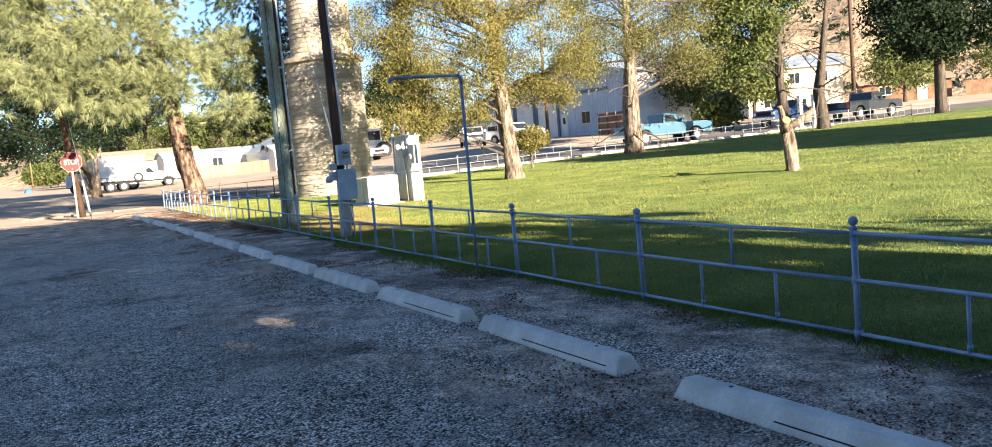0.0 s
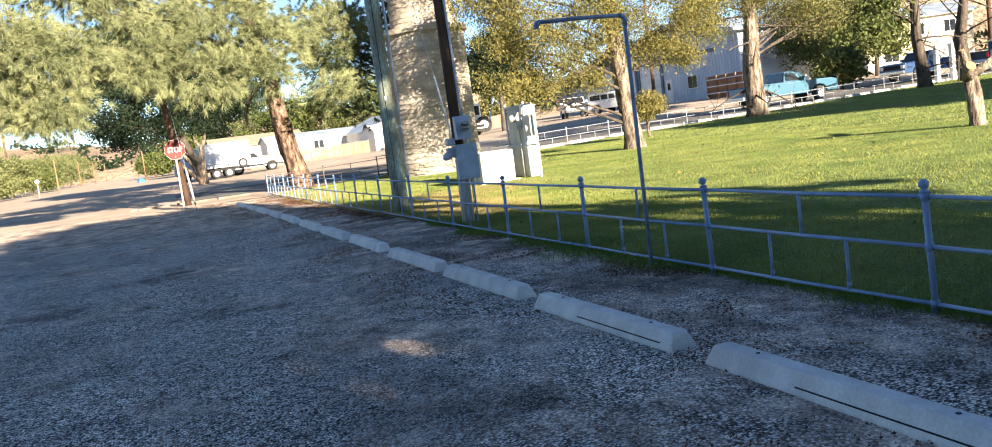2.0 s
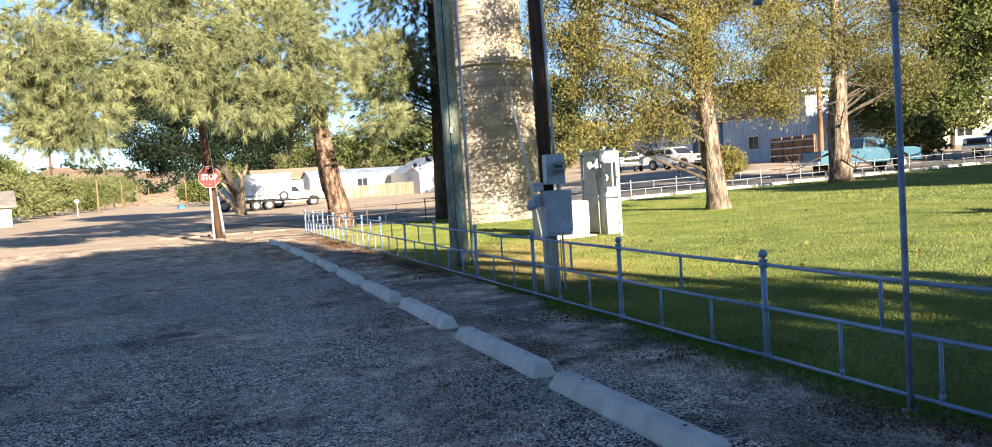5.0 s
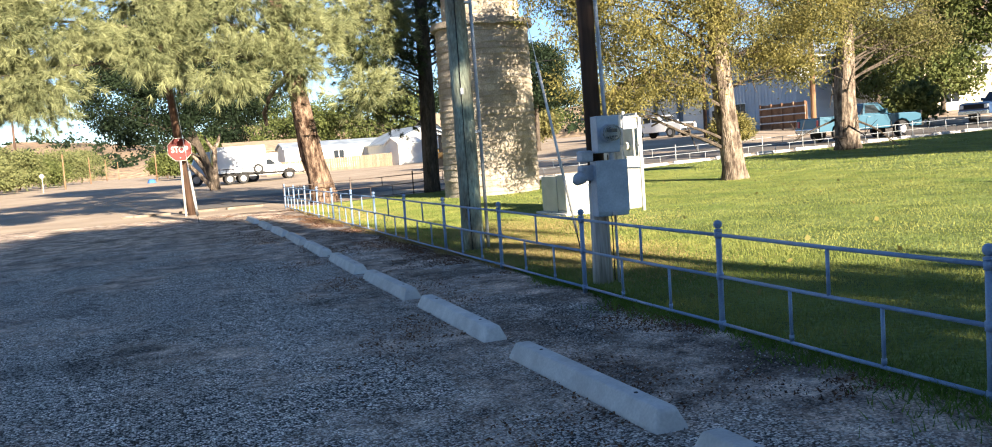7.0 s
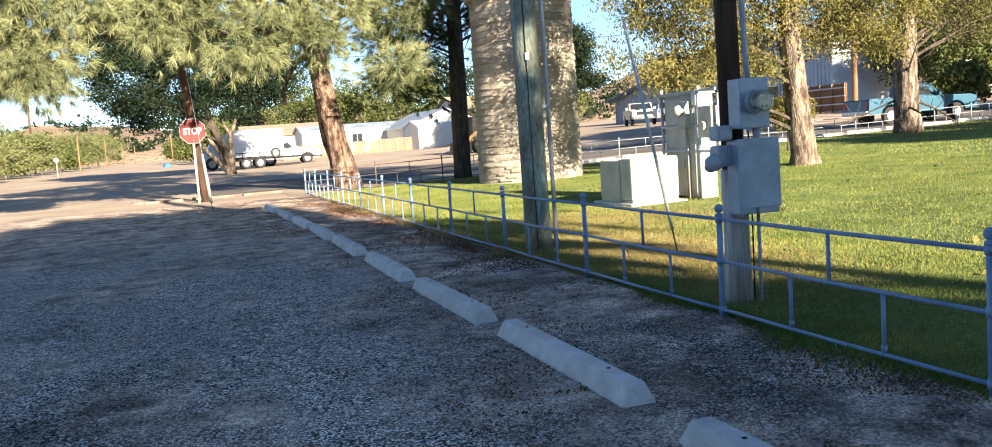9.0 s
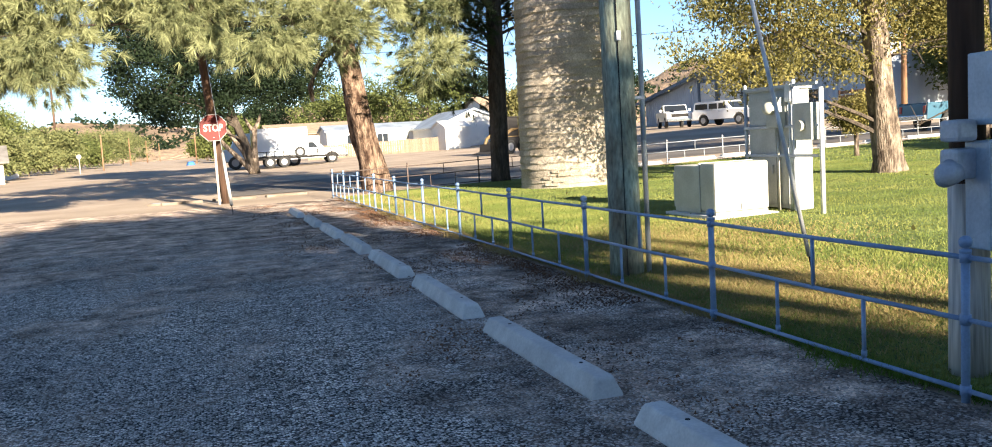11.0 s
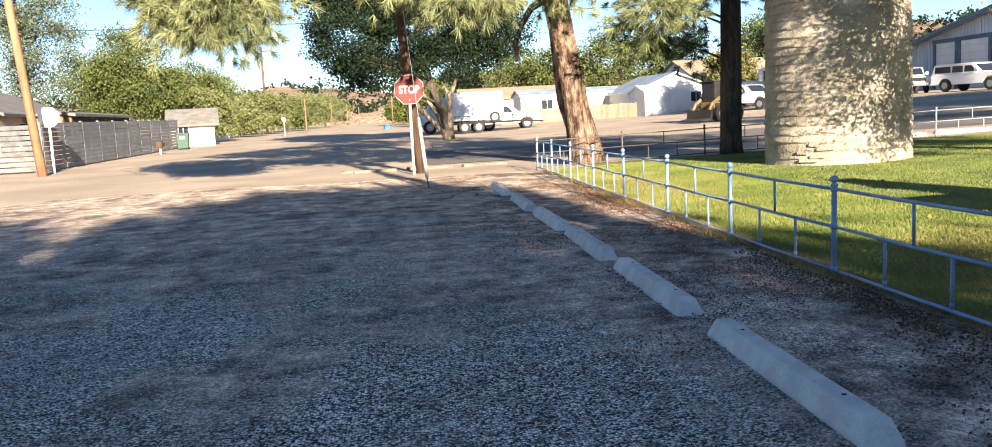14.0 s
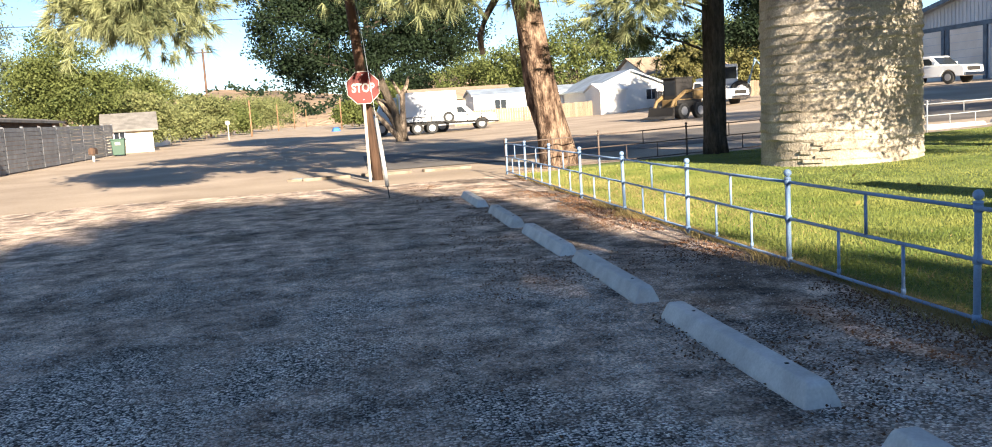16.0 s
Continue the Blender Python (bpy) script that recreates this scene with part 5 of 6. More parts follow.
def gable_house(name, label, at, rz, w, d, h, rise, wall, roofm, wins=(), door=None, over=0.35, ridge="x"):
    """A house w wide and d deep, its front at y = 0, with eaves at h; the ridge runs along x, or the gable faces the front."""
    t = thing(name, label, "house", (at[0], at[1], ground_z(*at) - 0.1), rz)
    if ridge == "x":
        prof = [(0, 0), (d, 0), (d, h), (d / 2, h + rise), (0, h)]
        bm = prism(prof, -w / 2, w / 2)
        bmesh.ops.transform(bm, verts=bm.verts, matrix=Matrix(((0, 1, 0, 0), (1, 0, 0, 0), (0, 0, 1, 0), (0, 0, 0, 1))))
        bmesh.ops.recalc_face_normals(bm, faces=bm.faces)
        part("wall", bm, wall, t)
        for s in (0, 1):
            a, b = ((-over, h - over * rise / (d / 2)), (d / 2, h + rise)) if s == 0 else ((d / 2, h + rise), (d + over, h - over * rise / (d / 2)))
            bm = prism([(a[0], a[1] + 0.01), (b[0], b[1] + 0.01), (b[0], b[1] + 0.13), (a[0], a[1] + 0.13)], -w / 2 - over, w / 2 + over)
            bmesh.ops.transform(bm, verts=bm.verts, matrix=Matrix(((0, 1, 0, 0), (1, 0, 0, 0), (0, 0, 1, 0), (0, 0, 0, 1))))
            bmesh.ops.recalc_face_normals(bm, faces=bm.faces)
            part("roof_slope", bm, roofm, t)
    else:
        part("wall", prism([(-w / 2, 0), (w / 2, 0), (w / 2, h), (0, h + rise), (-w / 2, h)], 0, d), wall, t)
        for s in (-1, 1):
            k = rise / (w / 2)
            o = [(s * (w / 2 + over), h - over * k + 0.01), (0, h + rise + 0.01), (0, h + rise + 0.14), (s * (w / 2 + over), h - over * k + 0.14)]
            part("roof_slope", prism(o, -over, d + over), roofm, t)
    for x, z, ww, hh in wins:
        window(t, x, z, ww, hh, 0)
    if door is not None:
        dr = part("door", box(door - 0.48, door + 0.48, -0.05, 0.02, 0.1, 2.15, 0.01), CREAM, t, "plain painted door")
        part("door_handle", ball(0.04), CHROME, dr, at=Matrix.Translation((door + 0.36, -0.08, 1.1)))
    return t


def metal_shed():
    t = thing("metal_building", "blue-grey corrugated metal building with white roll-up doors", "warehouse", (44.0, 92.5, ground_z(44, 75) - 0.12), -90)
    prof = [(0, 0), (33, 0), (33, 5.0), (24, 6.6), (0, 2.5)]
    part("wall", prism(prof, 0, 10), CLADDING, t)
    for a, b in (((-0.6, 2.4), (24, 6.63)), ((24, 6.63), (33.6, 4.92))):
        part("roof_slope", prism([a, b, (b[0], b[1] + 0.2), (a[0], a[1] + 0.2)], -0.8, 10.5), ROOFMETAL, t)
    part("fascia", prism([(-0.6, 2.32), (24, 6.5), (24, 6.82), (-0.6, 2.6)], -0.84, -0.802), SLATE, t)
    # corrugations of the front
    for i in range(82):
        x = 0.2 + 0.4 * i
        top = 2.5 + x * 4.1 / 24 if x < 24 else 6.6 - (x - 24) * 1.6 / 9
        low = 4.05 if 10.2 < x < 22.0 else 0.0
        if top - low > 0.3:
            part("rib", box(x - 0.06, x + 0.06, -0.04, -0.002, low, top - 0.05), CLADDING, t)
    part("lintel", box(10.2, 30, -0.09, -0.045, 3.72, 4.02, 0.01), SLATE, t, "dark blue trim band")
    for a, b in ((10.7, 13.2), (13.9, 17.2), (18.1, 21.6)):
        d = part("roll_up_door", box(a, b, -0.05, -0.01, 0.05, 3.7, 0.005), WHITEWALL, t, "white roll-up door")
        for k in range(6):
            part("door_rail", box(a + 0.02, b - 0.02, -0.062, -0.051, 0.55 + 0.55 * k, 0.58 + 0.55 * k), CLADDING, d)
        for xx in (a - 0.2, b + 0.2):
            part("jamb", box(xx - 0.19, xx + 0.19, -0.12, -0.052, 0, 3.72, 0.01), SLATE, t)
    dr = part("door", box(22.3, 23.3, -0.06, -0.01, 0.05, 2.15, 0.01), WHITEWALL, t, "white side door")
    part("pane", box(22.55, 23.0, -0.068, -0.061, 1.2, 1.8), DARKGLASS, dr)
    window(t, 26.5, 1.1, 1.3, 1.0, -0.06)
    return t


metal_shed()


def carport():
    x, y = 40.0, 56.0
    t = thing("stock_rack", "dark pipe rack under a lean-to beside the road", "rack", (x, y, ground_z(x, y)), -88)
    for i in range(5):
        part("post", box(-2.2 + 1.1 * i - 0.05, -2.2 + 1.1 * i + 0.05, -0.05, 0.05, 0, 1.8), BROWNWALL, t)
    for z in (0.5, 1.0, 1.5):
        part("rail", box(-2.3, 2.3, -0.08, -0.051, z - 0.04, z + 0.04), CONDUIT, t)
    part("back_board", box(-2.3, 2.3, 0.06, 0.12, 0.1, 1.75), BROWNWALL, t)


carport()
gable_house("house", "white gabled house with a pale metal roof beyond the dirt lot", (23.8, 86), 4, 6.8, 9, 1.9, 1.35, WHITEWALL, ROOFMETAL, [(1.8, 0.9, 0.9, 0.8)], None, ridge="y")
gable_house("garden_shed", "small white shed with a pitched roof", (21.6, 83.5), 12, 2.3, 2.6, 1.9, 0.5, WHITEWALL, WHITEWALL, over=0.12)
gable_house("mobile_home", "long white mobile home with a grey roof", (17.6, 93), 2, 11.5, 4.4, 2.3, 0.5, WHITEWALL, ROOFMETAL, [(-3.4, 1.1, 1.0, 0.8), (-0.6, 1.1, 1.0, 0.8), (3.2, 1.1, 1.2, 0.8)], 1.4, 0.2)
gable_house("house", "tan bungalow with a low brown roof", (12.6, 106), 0, 10, 8, 2.5, 1.1, CREAMWALL, ROOFTAN, [(-3, 1.0, 1.2, 1.0), (2.8, 1.0, 1.4, 1.0)], 0.3)
gable_house("house", "white house with a red-brown chimney roof past the machines", (33, 96), 8, 9, 8, 2.6, 1.6, WHITEWALL, ROOFTAN, [(-2, 1.0, 1.1, 1.0), (2, 1.0, 1.1, 1.0)], 0)
gable_house("house", "two-storey cream house with a blue metal roof on the rise", (67, 64), -35, 9, 9, 4.5, 1.2, CREAMWALL, ROOFMETAL, [(-2.8, 2.9, 0.9, 1.0), (0, 2.9, 0.9, 1.0), (2.6, 2.9, 0.9, 1.0), (-2.4, 0.8, 1.2, 1.1)], 2.0)
gable_house("cabin", "low brown wooden cabin with a shallow tan roof", (81, 62.5), -45, 8.5, 6, 2.1, 0.6, BROWNWALL, ROOFTAN, [(-2, 0.9, 1.1, 0.8)], 1.5)
gable_house("house", "low house with a dark grey roof behind the slatted fence", (-15.4, 57.5), 98, 15, 8, 2.3, 1.5, CREAMWALL, ROOFGREY, [(-4, 1.0, 1.2, 0.9), (2, 1.0, 1.2, 0.9)], -1)
gable_house("lean_to", "low brown lean-to with a flat dark roof behind the slatted fence", (-13.5, 60), 95, 12, 1.5, 2.15, 0.12, BROWNWALL, ROOFGREY, over=0.25)
gable_house("house", "small cream outbuilding with a tan hip roof by the street", (-12.5, 74.5), 12, 2.7, 3.6, 1.6, 0.9, CREAMWALL, ROOFGREY, [(-0.6, 0.7, 0.6, 0.7)])


def slat_fence(name, label, a, b, h, slatm, postm, rows, gap=0.02, bays=None):
    a, b = Vector((*a, ground_z(*a))), Vector((*b, ground_z(*b)))
    L = (b - a).length
    t = thing(name, label, "fence", a)
    t.matrix_basis = Matrix.Translation(a) @ Matrix.Rotation(math.atan2(b.y - a.y, b.x - a.x), 4, "Z")
    n = bays or max(1, round(L / 2.4))
    dz = (b.z - a.z)
    ph = (h - 0.06) / rows
    post = mesh_of(box(-0.05, 0.05, -0.05, 0.05, -0.1, h + 0.03, 0.006), "post", postm)
    slat = mesh_of(box(0.03, L / n - 0.03, -0.015, 0.015, 0, ph - gap, 0.003), "slat", slatm)
    for i in range(n + 1):
        part("post", post, None, t, at=Matrix.Translation((L * i / n, 0.03, dz * i / n)))
    for i in range(n):
        for k in range(rows):
            part("slat", slat, None, t, at=pose(L * i / n, rng.uniform(-0.006, 0.006) - 0.02, dz * i / n + 0.06 + ph * k, 0, 0, 0))
    return t


slat_fence("slatted_fence", "charcoal horizontal slat fence along the dirt street", (-11.7, 47.2), (-12.7, 71.2), 1.8, BLACKSLAT, BLACKSLAT, 10, 0.016)
slat_fence("slatted_fence", "grey horizontal slat fence facing the side street", (-21, 46.2), (-11.9, 47.0), 1.75, PALESLAT, BLACKSLAT, 9, 0.035)


def board_fence(a, b, h, label, mat_, step=0.17):
    a, b = Vector((*a, ground_z(*a))), Vector((*b, ground_z(*b)))
    L = (b - a).length
    t = thing("board_fence", label, "fence", a)
    t.matrix_basis = Matrix.Translation(a) @ Matrix.Rotation(math.atan2(b.y - a.y, b.x - a.x), 4, "Z")
    n = min(290, round(L / step))
    me = mesh_of(box(-step * 0.46, step * 0.46, -0.012, 0.012, -0.05, h, 0.003), "board", mat_)
    for i in range(n):
        part("board", me, None, t, at=pose(L * (i + 0.5) / n, 0, (b.z - a.z) * i / n + rng.uniform(-0.04, 0.02), 0, 0, 0))
    for z in (0.3, h - 0.3):
        part("rail", box(0, L, 0.013, 0.06, z - 0.04, z + 0.04), mat_, t)


board_fence((9.5, 88), (20.4, 84.6), 1.15, "low weathered brown board fence before the white homes", BOARD, 0.2)
board_fence((25.5, 85), (33, 82), 1.2, "weathered board fence beside the machines", BOARD, 0.2)
board_fence((-13.0, 78.5), (-14.5, 98), 1.3, "pale board fence along the street", WHITEWALL, 0.3)
board_fence((84, 58), (100, 44), 1.5, "dark board fence beyond the lawn", BROWNWALL, 0.25)

# ---------------------------------------------------------------- street furniture
street_pole((-10.6, 44.1), (-0.9, 0.2), 9.5, 0.15, ORANGEWOOD, "tan wooden utility pole leaning at the side street")
street_pole((-15.5, 128), (0, 0), 10.5, 0.16, BROWNWOOD, "distant wooden utility pole with a crossarm")
for x, y in ((-8.6, 108), (-8.4, 140), (-7.9, 168), (-7.4, 200), (0.2, 120), (1.4, 150)):
    street_pole((x, y), (0, 0), 3.6, 0.08, ORANGEWOOD, "slim weathered wooden post along the far street", False, "street_post")
street_pole((56.0, 47.5), (0, 0), 12, 0.17, BROWNWOOD, "tall dark utility pole beyond the parked trucks")
street_pole((38.0, 50.5), (0, 0), 8, 0.17, ORANGEWOOD, "tan wooden pole beside the metal building")
street_pole((33.6, 55.4), (0, 0), 8, 0.13, BROWNWOOD, "dark pole in front of the metal building", False)
for x, y in ((39.3, 36.9), (40.5, 37.0)):
    p = thing("gate_post", "square white gate post at the lawn's far edge", "post", (x, y, ground_z(x, y)), 0, "white gate posts")
    part("shaft", box(-0.11, 0.11, -0.11, 0.11, -0.05, 1.85, 0.02), WHITEWALL, p)
    part("cap", box(-0.14, 0.14, -0.14, 0.14, 1.85, 1.92, 0.01), WHITEWALL, p)


def far_street():
    """Small things down the dirt street."""
    c = thing("tarpaulin", "bright blue tarpaulin heaped over a load beside the street", "tarpaulin", (-0.3, 108, ground_z(-0.3, 108)), 12)
    bm = bmesh.new()
    bmesh.ops.create_grid(bm, x_segments=14, y_segments=12, size=1.0)
    for v in bm.verts:
        d = max(abs(v.co.x), abs(v.co.y))
        v.co.z = 0.95 * (1 - smooth(0.55, 1.0, d)) * 0.8 + 0.12 * noise.noise(v.co * 3.1) * (1 - d)
    bmesh.ops.scale(bm, verts=bm.verts, vec=(0.42, 0.42, 0.5))
    part("cover", bm, plain("tarp_blue", (0.03, 0.13, 0.42), 0.55), c, smooth_shade=True)
    d = thing("round_sign", "round pale sign plate on a thin post by the street", "sign", (-9.3, 96, ground_z(-9.3, 96)), 0)
    part("post", box(-0.04, 0.04, 0.0, 0.06, -0.1, 1.5), GREYWOOD, d)
    part("plate", pipe([(0, -0.03, 1.5), (0, 0, 1.5)], 0.2, 20), DULLWHITE, d, "round pale plate")


far_street()


def sign_back():
    t = thing("road_sign", "plain white road sign seen from behind on a thin post", "sign", (-10.9, 45.9, ground_z(-10.9, 45.9)), 20)
    part("post", box(-0.035, 0.035, -0.03, 0.03, -0.1, 2.1), SIGNWHITE, t)
    part("plate", octagon(0.36, -0.05, -0.035), SIGNWHITE, t, at=Matrix.Translation((0, 0, 1.95)))
    b = thing("trash_bin", "dark green wheeled trash bin by the fence end", "bin", (-11.8, 68.6, ground_z(-11.8, 68.6)), 5)
    part("body", prism([(-0.3, 0.06), (0.3, 0.06), (0.36, 0.9), (-0.36, 0.9)], -0.3, 0.3, 0.03), plain("bin_green", (0.012, 0.05, 0.028), 0.5), b)
    part("lid", box(-0.39, 0.39, -0.34, 0.34, 0.9, 0.97, 0.03), plain("bin_lid_green", (0.015, 0.065, 0.035), 0.5), b)
    part("marking", box(-0.14, 0.14, -0.345, -0.325, 0.62, 0.78), DULLWHITE, b, "pale printed panel")
    for x in (-0.25, 0.25):
        part("wheel", pipe([(x - 0.03, 0.27, 0.1), (x + 0.03, 0.27, 0.1)], 0.1, 12), TYRE, b)
    m = thing("mailbox", "small dark mailbox on a short post by the fence", "mailbox", (-11.3, 61.5, ground_z(-11.3, 61.5)), 0)
    part("post", box(-0.05, 0.05, -0.05, 0.05, -0.1, 0.35), GREYWOOD, m)
    part("box", prism([(-0.16, 0.35), (0.16, 0.35), (0.16, 0.58), (0.08, 0.68), (-0.08, 0.68), (-0.16, 0.58)], -0.25, 0.25, 0.01), BROWNWOOD, m)


sign_back()

# worn kerb pieces at the corner, and blocks outside the far fence
for x, y, l, rz in ((0.5, 36.4, 1.1, -84), (1.9, 36.55, 1.2, -92), (3.0, 36.6, 0.5, -70), (3.6, 36.7, 0.7, -95)):
    k = thing("kerb_stone", "weathered tan concrete kerb piece half sunk in dirt", "kerb", (x, y, 0), rz, "old kerb pieces")
    part("stone", box(-0.09, 0.09, -l / 2, l / 2, -0.05, 0.075, 0.025), KERB, k)
k = thing("painted_plank", "faded blue-grey painted plank lying on the dirt", "plank", (0.2, 36.5, 0), 84)
part("board", box(-0.13, 0.13, -0.6, 0.6, 0.0, 0.06, 0.008), KERB, k)
part("stripe", box(-0.05, 0.05, -0.5, 0.5, 0.0605, 0.066), plain("pale_blue", (0.16, 0.25, 0.34), 0.6), k)
for i in range(16):
    x = 11.0 + 2.0 * i
    copy_thing(first_stop, pose(x, north_y(x) + 0.75, ground_z(x, north_y(x)) + 0.01, 0, 0, -85.0 + rng.uniform(-2, 2)))


def wire(a, b, sag=0.5):
    a, b = Vector(a), Vector(b)
    t = thing("overhead_wire", "thin dark overhead cable strung between poles", "cable", a, 0, "overhead cables")
    pts = [(b - a) * (i / 12) - Vector((0, 0, sag * 4 * (i / 12) * (1 - i / 12))) for i in range(13)]
    part("cable", pipe(pts, 0.012, 5), HOLE, t)


wire((-11.5, 44.3, 8.9), (0.95, 35.15, 8.6), 0.4)
wire((0.95, 35.15, 8.4), (4.6, 17.2, 8.8), 0.3)
wire((-11.1, 44.2, 4.75), (38.0, 50.5, 7.2), 0.7)
wire((-11.2, 44.2, 5.9), (-60, 47, 6.6), 0.6)
wire((-11.5, 44.3, 8.6), (-15.5, 128, 10.2), 0.9)

# ---------------------------------------------------------------- background trees
def street_tree(at, h, r, mat_, label, clumps=150, per=70, leaf=(0.3, 0.16), low=0.25):
    tree("tree", at, [(0, 0, -0.05), (0, 0, 0.4), (0.1, 0, h * 0.4), (0, 0, h * 0.85)], [0.05 * h * 0.55, 0.024 * h, 0.018 * h, 0.03],
         [(-r * 0.35, 0, h * 0.5, r * 0.75, r * 0.7, h * (0.5 - low)), (r * 0.4, 0.3, h * 0.46, r * 0.7, r * 0.7, h * (0.48 - low)), (0, -0.3, h * 0.72, r * 0.75, r * 0.7, h * 0.26)],
         clumps, per, 0.11 * r + 0.1, leaf, DARKBARK, mat_, label, 16)


street_tree((-17.0, 77), 8.2, 3.5, GREENLEAF, "full round green street tree behind the fence", 280, 120, (0.19, 0.1))
street_tree((-25.0, 80), 15, 4.0, GREYLEAF, "tall grey-green conifer behind the house", 200, 90, (0.26, 0.1), 0.15)
for x, y, h, r in ((-13.8, 84, 4.2, 2.4), (-16.0, 91, 6.8, 3.2), (-14.2, 101, 3.6, 2.4), (-13.6, 112, 4.8, 2.8), (-13.0, 127, 4.0, 3.2), (-12.6, 146, 5.4, 3.8), (-12, 172, 5.8, 4.4), (-21, 120, 8, 5), (-25, 97, 8.5, 5)):
    street_tree((x, y), h, r, GREENLEAF if y in (91, 127) else SHRUBLEAF, "leafy tree lining the far dirt street", 150, 66, (0.26, 0.12), 0.08)
for x, y, h, r in ((1.5, 135, 3.6, 2.4), (5, 112, 5, 2.8), (3.0, 165, 5, 3.5), (9, 128, 8, 4.0), (16, 124, 9, 4.6), (26, 112, 10.5, 5), (33, 116, 10.5, 5), (20.5, 118, 9, 4.6), (40, 106, 9, 5), (50, 122, 9, 5), (72, 84, 7, 4.5)):
    street_tree((x, y), h, r, GREENLEAF if int(x) % 3 else DARKLEAF, "green tree behind the far houses", 160, 52, (0.34, 0.17), 0.15)
for x, y, h, r in ((49, 57, 7.5, 3.4), (53.5, 55.5, 7.0, 3.4), (43, 47.8, 2.6, 1.8), (75, 58, 7, 4.2), (88, 66, 9, 5), (70, 75, 9, 5), (95, 60, 8, 5), (36, 90, 4.5, 2.6), (30, 90, 5.0, 2.5)):
    street_tree((x, y), h, r, GREENLEAF if int(x) % 2 else OLIVELEAF, "bushy tree beyond the lawn and parked trucks", 150, 46, (0.32, 0.16), 0.15)

street_tree((27.5, 68.5), 8.5, 3.4, DARKLEAF, "dark shaggy juniper beside the parked machines", 260, 90, (0.24, 0.1), 0.42)

# ---------------------------------------------------------------- grass, stones, litter
def blades(x, y, z, h, w, spread):
    """Upright three-cornered blades at the spots."""
    n = len(x)
    a = rng.uniform(0, 2 * math.pi, n)
    lean = rng.normal(size=(n, 2)) * spread
    b0 = np.stack([x - np.cos(a) * w, y - np.sin(a) * w, z - 0.008], 1)
    b1 = np.stack([x + np.cos(a) * w, y + np.sin(a) * w, z - 0.008], 1)
    tip = np.stack([x + lean[:, 0] * h, y + lean[:, 1] * h, z + h], 1)
    return np.stack([b0, b1, tip], 1)


def grass_blades():
    rows = []
    for x0, x1, y0, y1, n, w, h0, h1 in ((4.34, 7.0, 1.5, 33, 270000, 0.0043, 0.014, 0.034), (7.0, 16, -1, 34, 280000, 0.0062, 0.012, 0.027), (16, 46, 0, 36.5, 190000, 0.018, 0.012, 0.03)):
        x, y = rng.uniform(x0, x1, n), rng.uniform(y0, y1, n)
        keep = y < 33.65 + 0.085 * (x - 4.25) - 0.35
        x, y = x[keep], y[keep]
        h = rng.uniform(h0, h1, len(x))
        h[x < 4.75] *= rng.uniform(1.0, 1.6, (x < 4.75).sum())
        z = np.maximum(0, x - 4.3) * 0.02 + 0.03
        rows.append(blades(x, y, z, h, w, 0.5))
    tagged(part("grass", raw_mesh("grass", np.concatenate(rows), 3, GRASS), None), "short mown green grass blades of the lawn", "grass", kind="stuff")
    # ragged weeds along the fence foot, on the gravel side too
    n = 34000
    y = rng.uniform(-1, 33, n)
    k = np.array([noise.noise(Vector((0, b * 0.9, 4.2))) for b in y])
    x = 4.40 - np.abs(rng.normal(size=n)) * (0.07 + 0.34 * np.maximum(0, k + 0.1)) * np.where(y < 13, 1.0, 0.45)
    v = blades(x, y, np.full(n, 0.028), rng.uniform(0.02, 0.06, n) * (1 + np.maximum(0, k)), 0.004, 0.7)
    green = y < 15
    tagged(part("weeds", raw_mesh("weeds", v[green], 3, WEED), None), "ragged green weeds along the fence foot", "weeds", kind="stuff")
    tagged(part("dry_weeds", raw_mesh("dry_weeds", v[~green], 3, DRYGRASS), None), "dry brown grass along the fence foot", "weeds", kind="stuff")


grass_blades()


def dry_patch(cx, cy, rx, ry, n):
    """Worn dry turf round the pole and the anchor."""
    x, y = cx + rng.normal(size=n) * rx, cy + rng.normal(size=n) * ry
    keep = x > 4.4
    x, y = x[keep], y[keep]
    n = len(x)
    z = np.array([ground_z(a, b) for a, b in zip(x, y)]) + 0.03
    a, h = rng.uniform(0, 2 * math.pi, n), rng.uniform(0.012, 0.035, n)
    lean = rng.normal(size=(n, 2)) * 0.9
    w = 0.007
    v = np.stack([np.stack([x - np.cos(a) * w, y - np.sin(a) * w, z - 0.004], 1), np.stack([x + np.cos(a) * w, y + np.sin(a) * w, z - 0.004], 1), np.stack([x + lean[:, 0] * h, y + lean[:, 1] * h, z + h], 1)], 1)
    tagged(part("dry_turf", raw_mesh("dry_turf", v, 3, DRYGRASS), None), "worn patch of dry yellow-brown turf", "grass", kind="stuff")


dry_patch(5.3, 15.9, 0.45, 1.1, 34000)
dry_patch(6.0, 18.9, 0.8, 0.8, 16000)
dry_patch(5.0, 28.0, 0.5, 2.5, 12000)


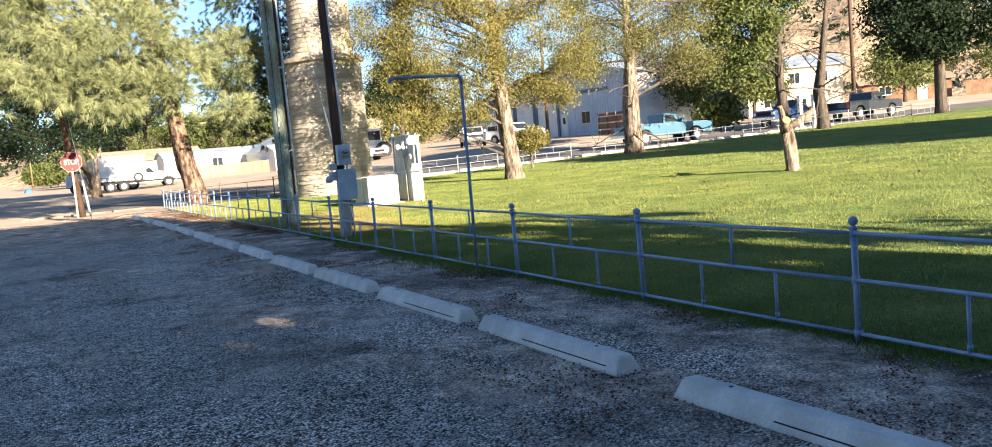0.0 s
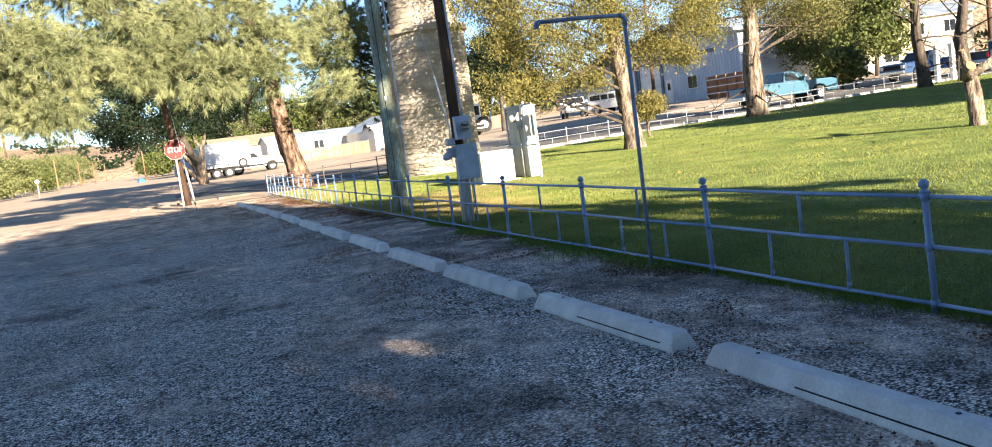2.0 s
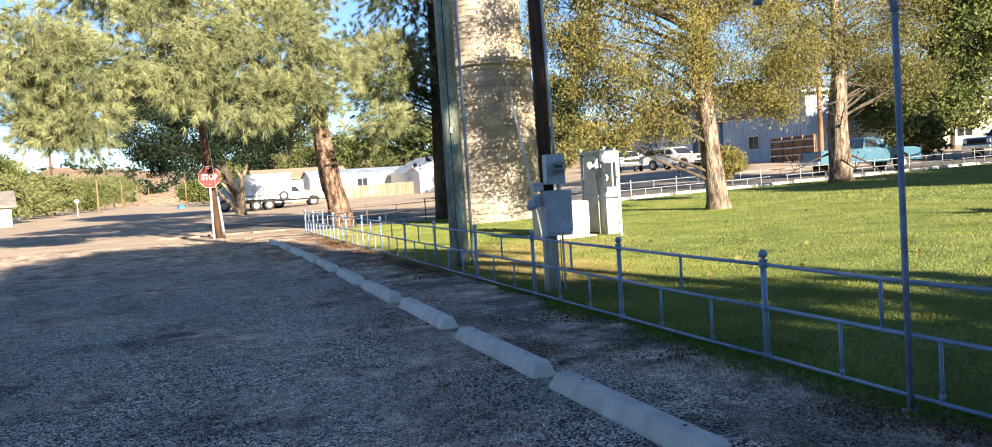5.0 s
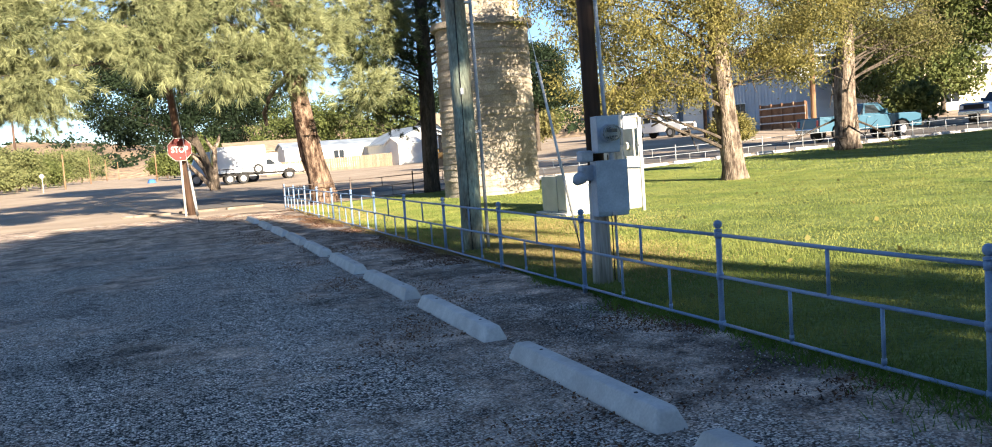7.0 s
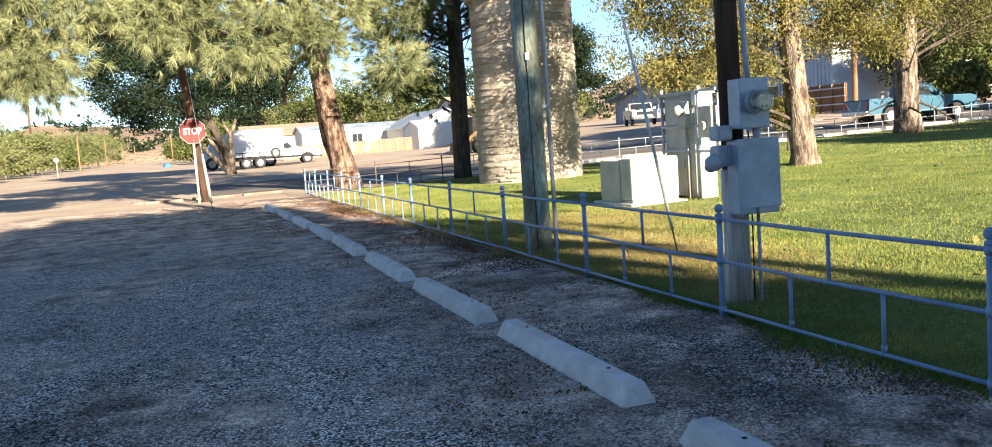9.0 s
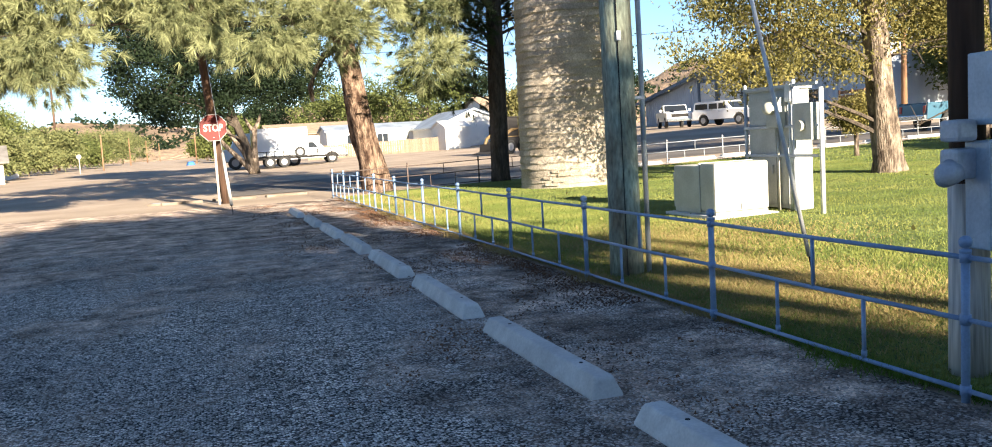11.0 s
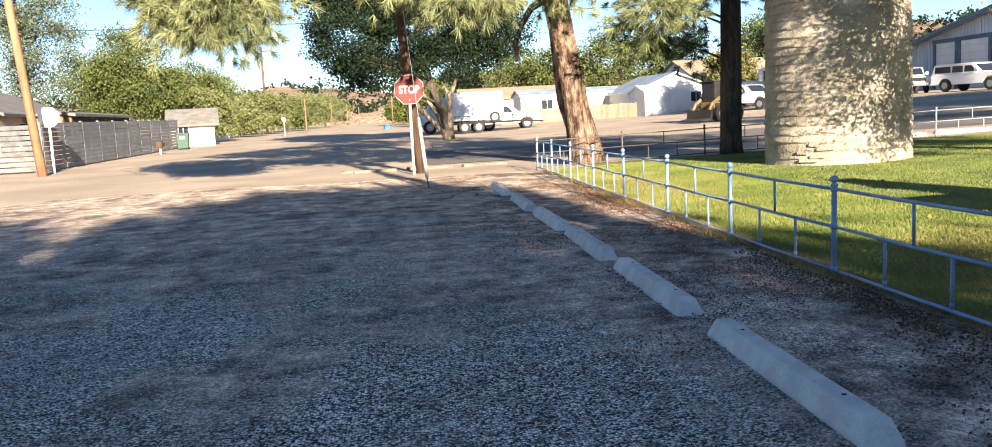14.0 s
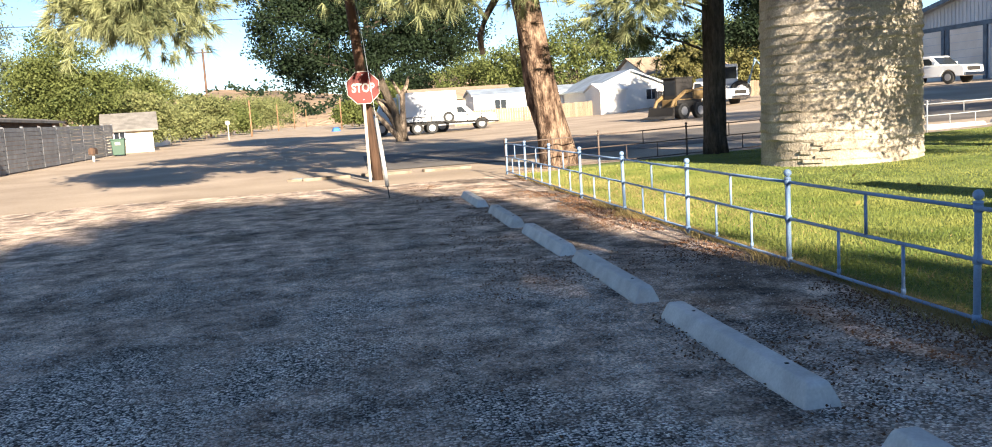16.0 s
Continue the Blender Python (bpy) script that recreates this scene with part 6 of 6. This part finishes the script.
def leaf_litter():
    """Brown leaf crumbs drifted against the parking blocks and the fence foot, in patches."""
    n = 60000
    x = np.concatenate([rng.normal(2.75, 0.5, n // 2), 4.25 - np.abs(rng.normal(0, 0.32, n // 2))])
    y = rng.uniform(1.5, 32, n)
    k = np.array([noise.noise(Vector((a * 1.1, b * 0.75, 9.1))) + 0.4 * noise.noise(Vector((a * 4, b * 4, 2.1))) for a, b in zip(x, y)])
    keep = k > np.where(x > 3.5, np.where(y > 16, -0.05, 0.25), 0.14)
    c = np.stack([x[keep], y[keep], rng.uniform(0.024, 0.036, keep.sum())], 1)
    flat = np.concatenate([rng.normal(size=(len(c), 2)), rng.normal(size=(len(c), 1)) * 0.25], 1)
    tagged(part("leaf_litter", leaves("leaf_litter", c, 0.021, 0.011, LITTER, axis=unit(flat)), None), "brown dry leaf litter drifted on the gravel", "leaves", kind="stuff")


leaf_litter()
n_leaf = 170
fallen = np.stack([rng.uniform(4.6, 14, n_leaf), rng.uniform(1, 30, n_leaf), np.zeros(n_leaf)], 1)
fallen[:, 2] = [ground_z(a, b) + 0.055 for a, b, _ in fallen]
tagged(part("fallen_leaves", leaves("fallen_leaves", fallen, 0.07, 0.05, YELLOWLEAF), None), "few fallen yellow leaves on the lawn", "leaves", kind="stuff")


def loose_stones():
    """Loose gravel: little eight-sided stones, joined."""
    n = 190000
    y = 1.0 + 23.0 * rng.beta(1.0, 1.35, n)
    x = rng.uniform(-3.0, 4.25, n)
    keep = rng.uniform(size=n) < np.clip(0.75 + 0.5 * np.sin(x * 1.3 + 2 * np.sin(y * 0.7)) * np.cos(y * 0.9 + x), 0.15, 1) * np.where(x > 3.05, 0.4, 1.0)
    x, y = x[keep], y[keep]
    n = len(x)
    r = rng.uniform(0.0035, 0.0088, n)
    z = np.full(n, 0.021)
    o = np.array([(1, 0, 0), (0, 1, 0), (-1, 0, 0), (0, -1, 0), (0, 0, 0.95)])
    rot = rng.uniform(0, 2 * math.pi, n)
    c, s = np.cos(rot), np.sin(rot)
    v = o[None] * (r[:, None, None] * rng.uniform(0.6, 1.5, (n, 5, 1)))
    vx = v[..., 0] * c[:, None] - v[..., 1] * s[:, None] + x[:, None]
    vy = v[..., 0] * s[:, None] + v[..., 1] * c[:, None] + y[:, None]
    v = np.stack([vx, vy, v[..., 2] + z[:, None]], 2)
    tri = np.array([(0, 1, 4), (1, 2, 4), (2, 3, 4), (3, 0, 4)])
    me = bpy.data.meshes.new("gravel_stones")
    me.vertices.add(n * 5)
    me.vertices.foreach_set("co", v.astype(np.float32).ravel())
    idx = (tri[None] + (np.arange(n) * 5)[:, None, None]).astype(np.int32).ravel()
    me.loops.add(len(idx))
    me.loops.foreach_set("vertex_index", idx)
    me.polygons.add(len(idx) // 3)
    me.polygons.foreach_set("loop_start", np.arange(0, len(idx), 3, dtype=np.int32))
    me.update(calc_edges=True)
    me.materials.append(PEBBLE)
    tagged(part("gravel_stones", me, None), "loose grey gravel stones", "gravel", kind="stuff")


PEBBLE = leafy("pebble", (0.025, 0.022, 0.02), (0.72, 0.66, 0.59), 0.0, 0.9)
loose_stones()
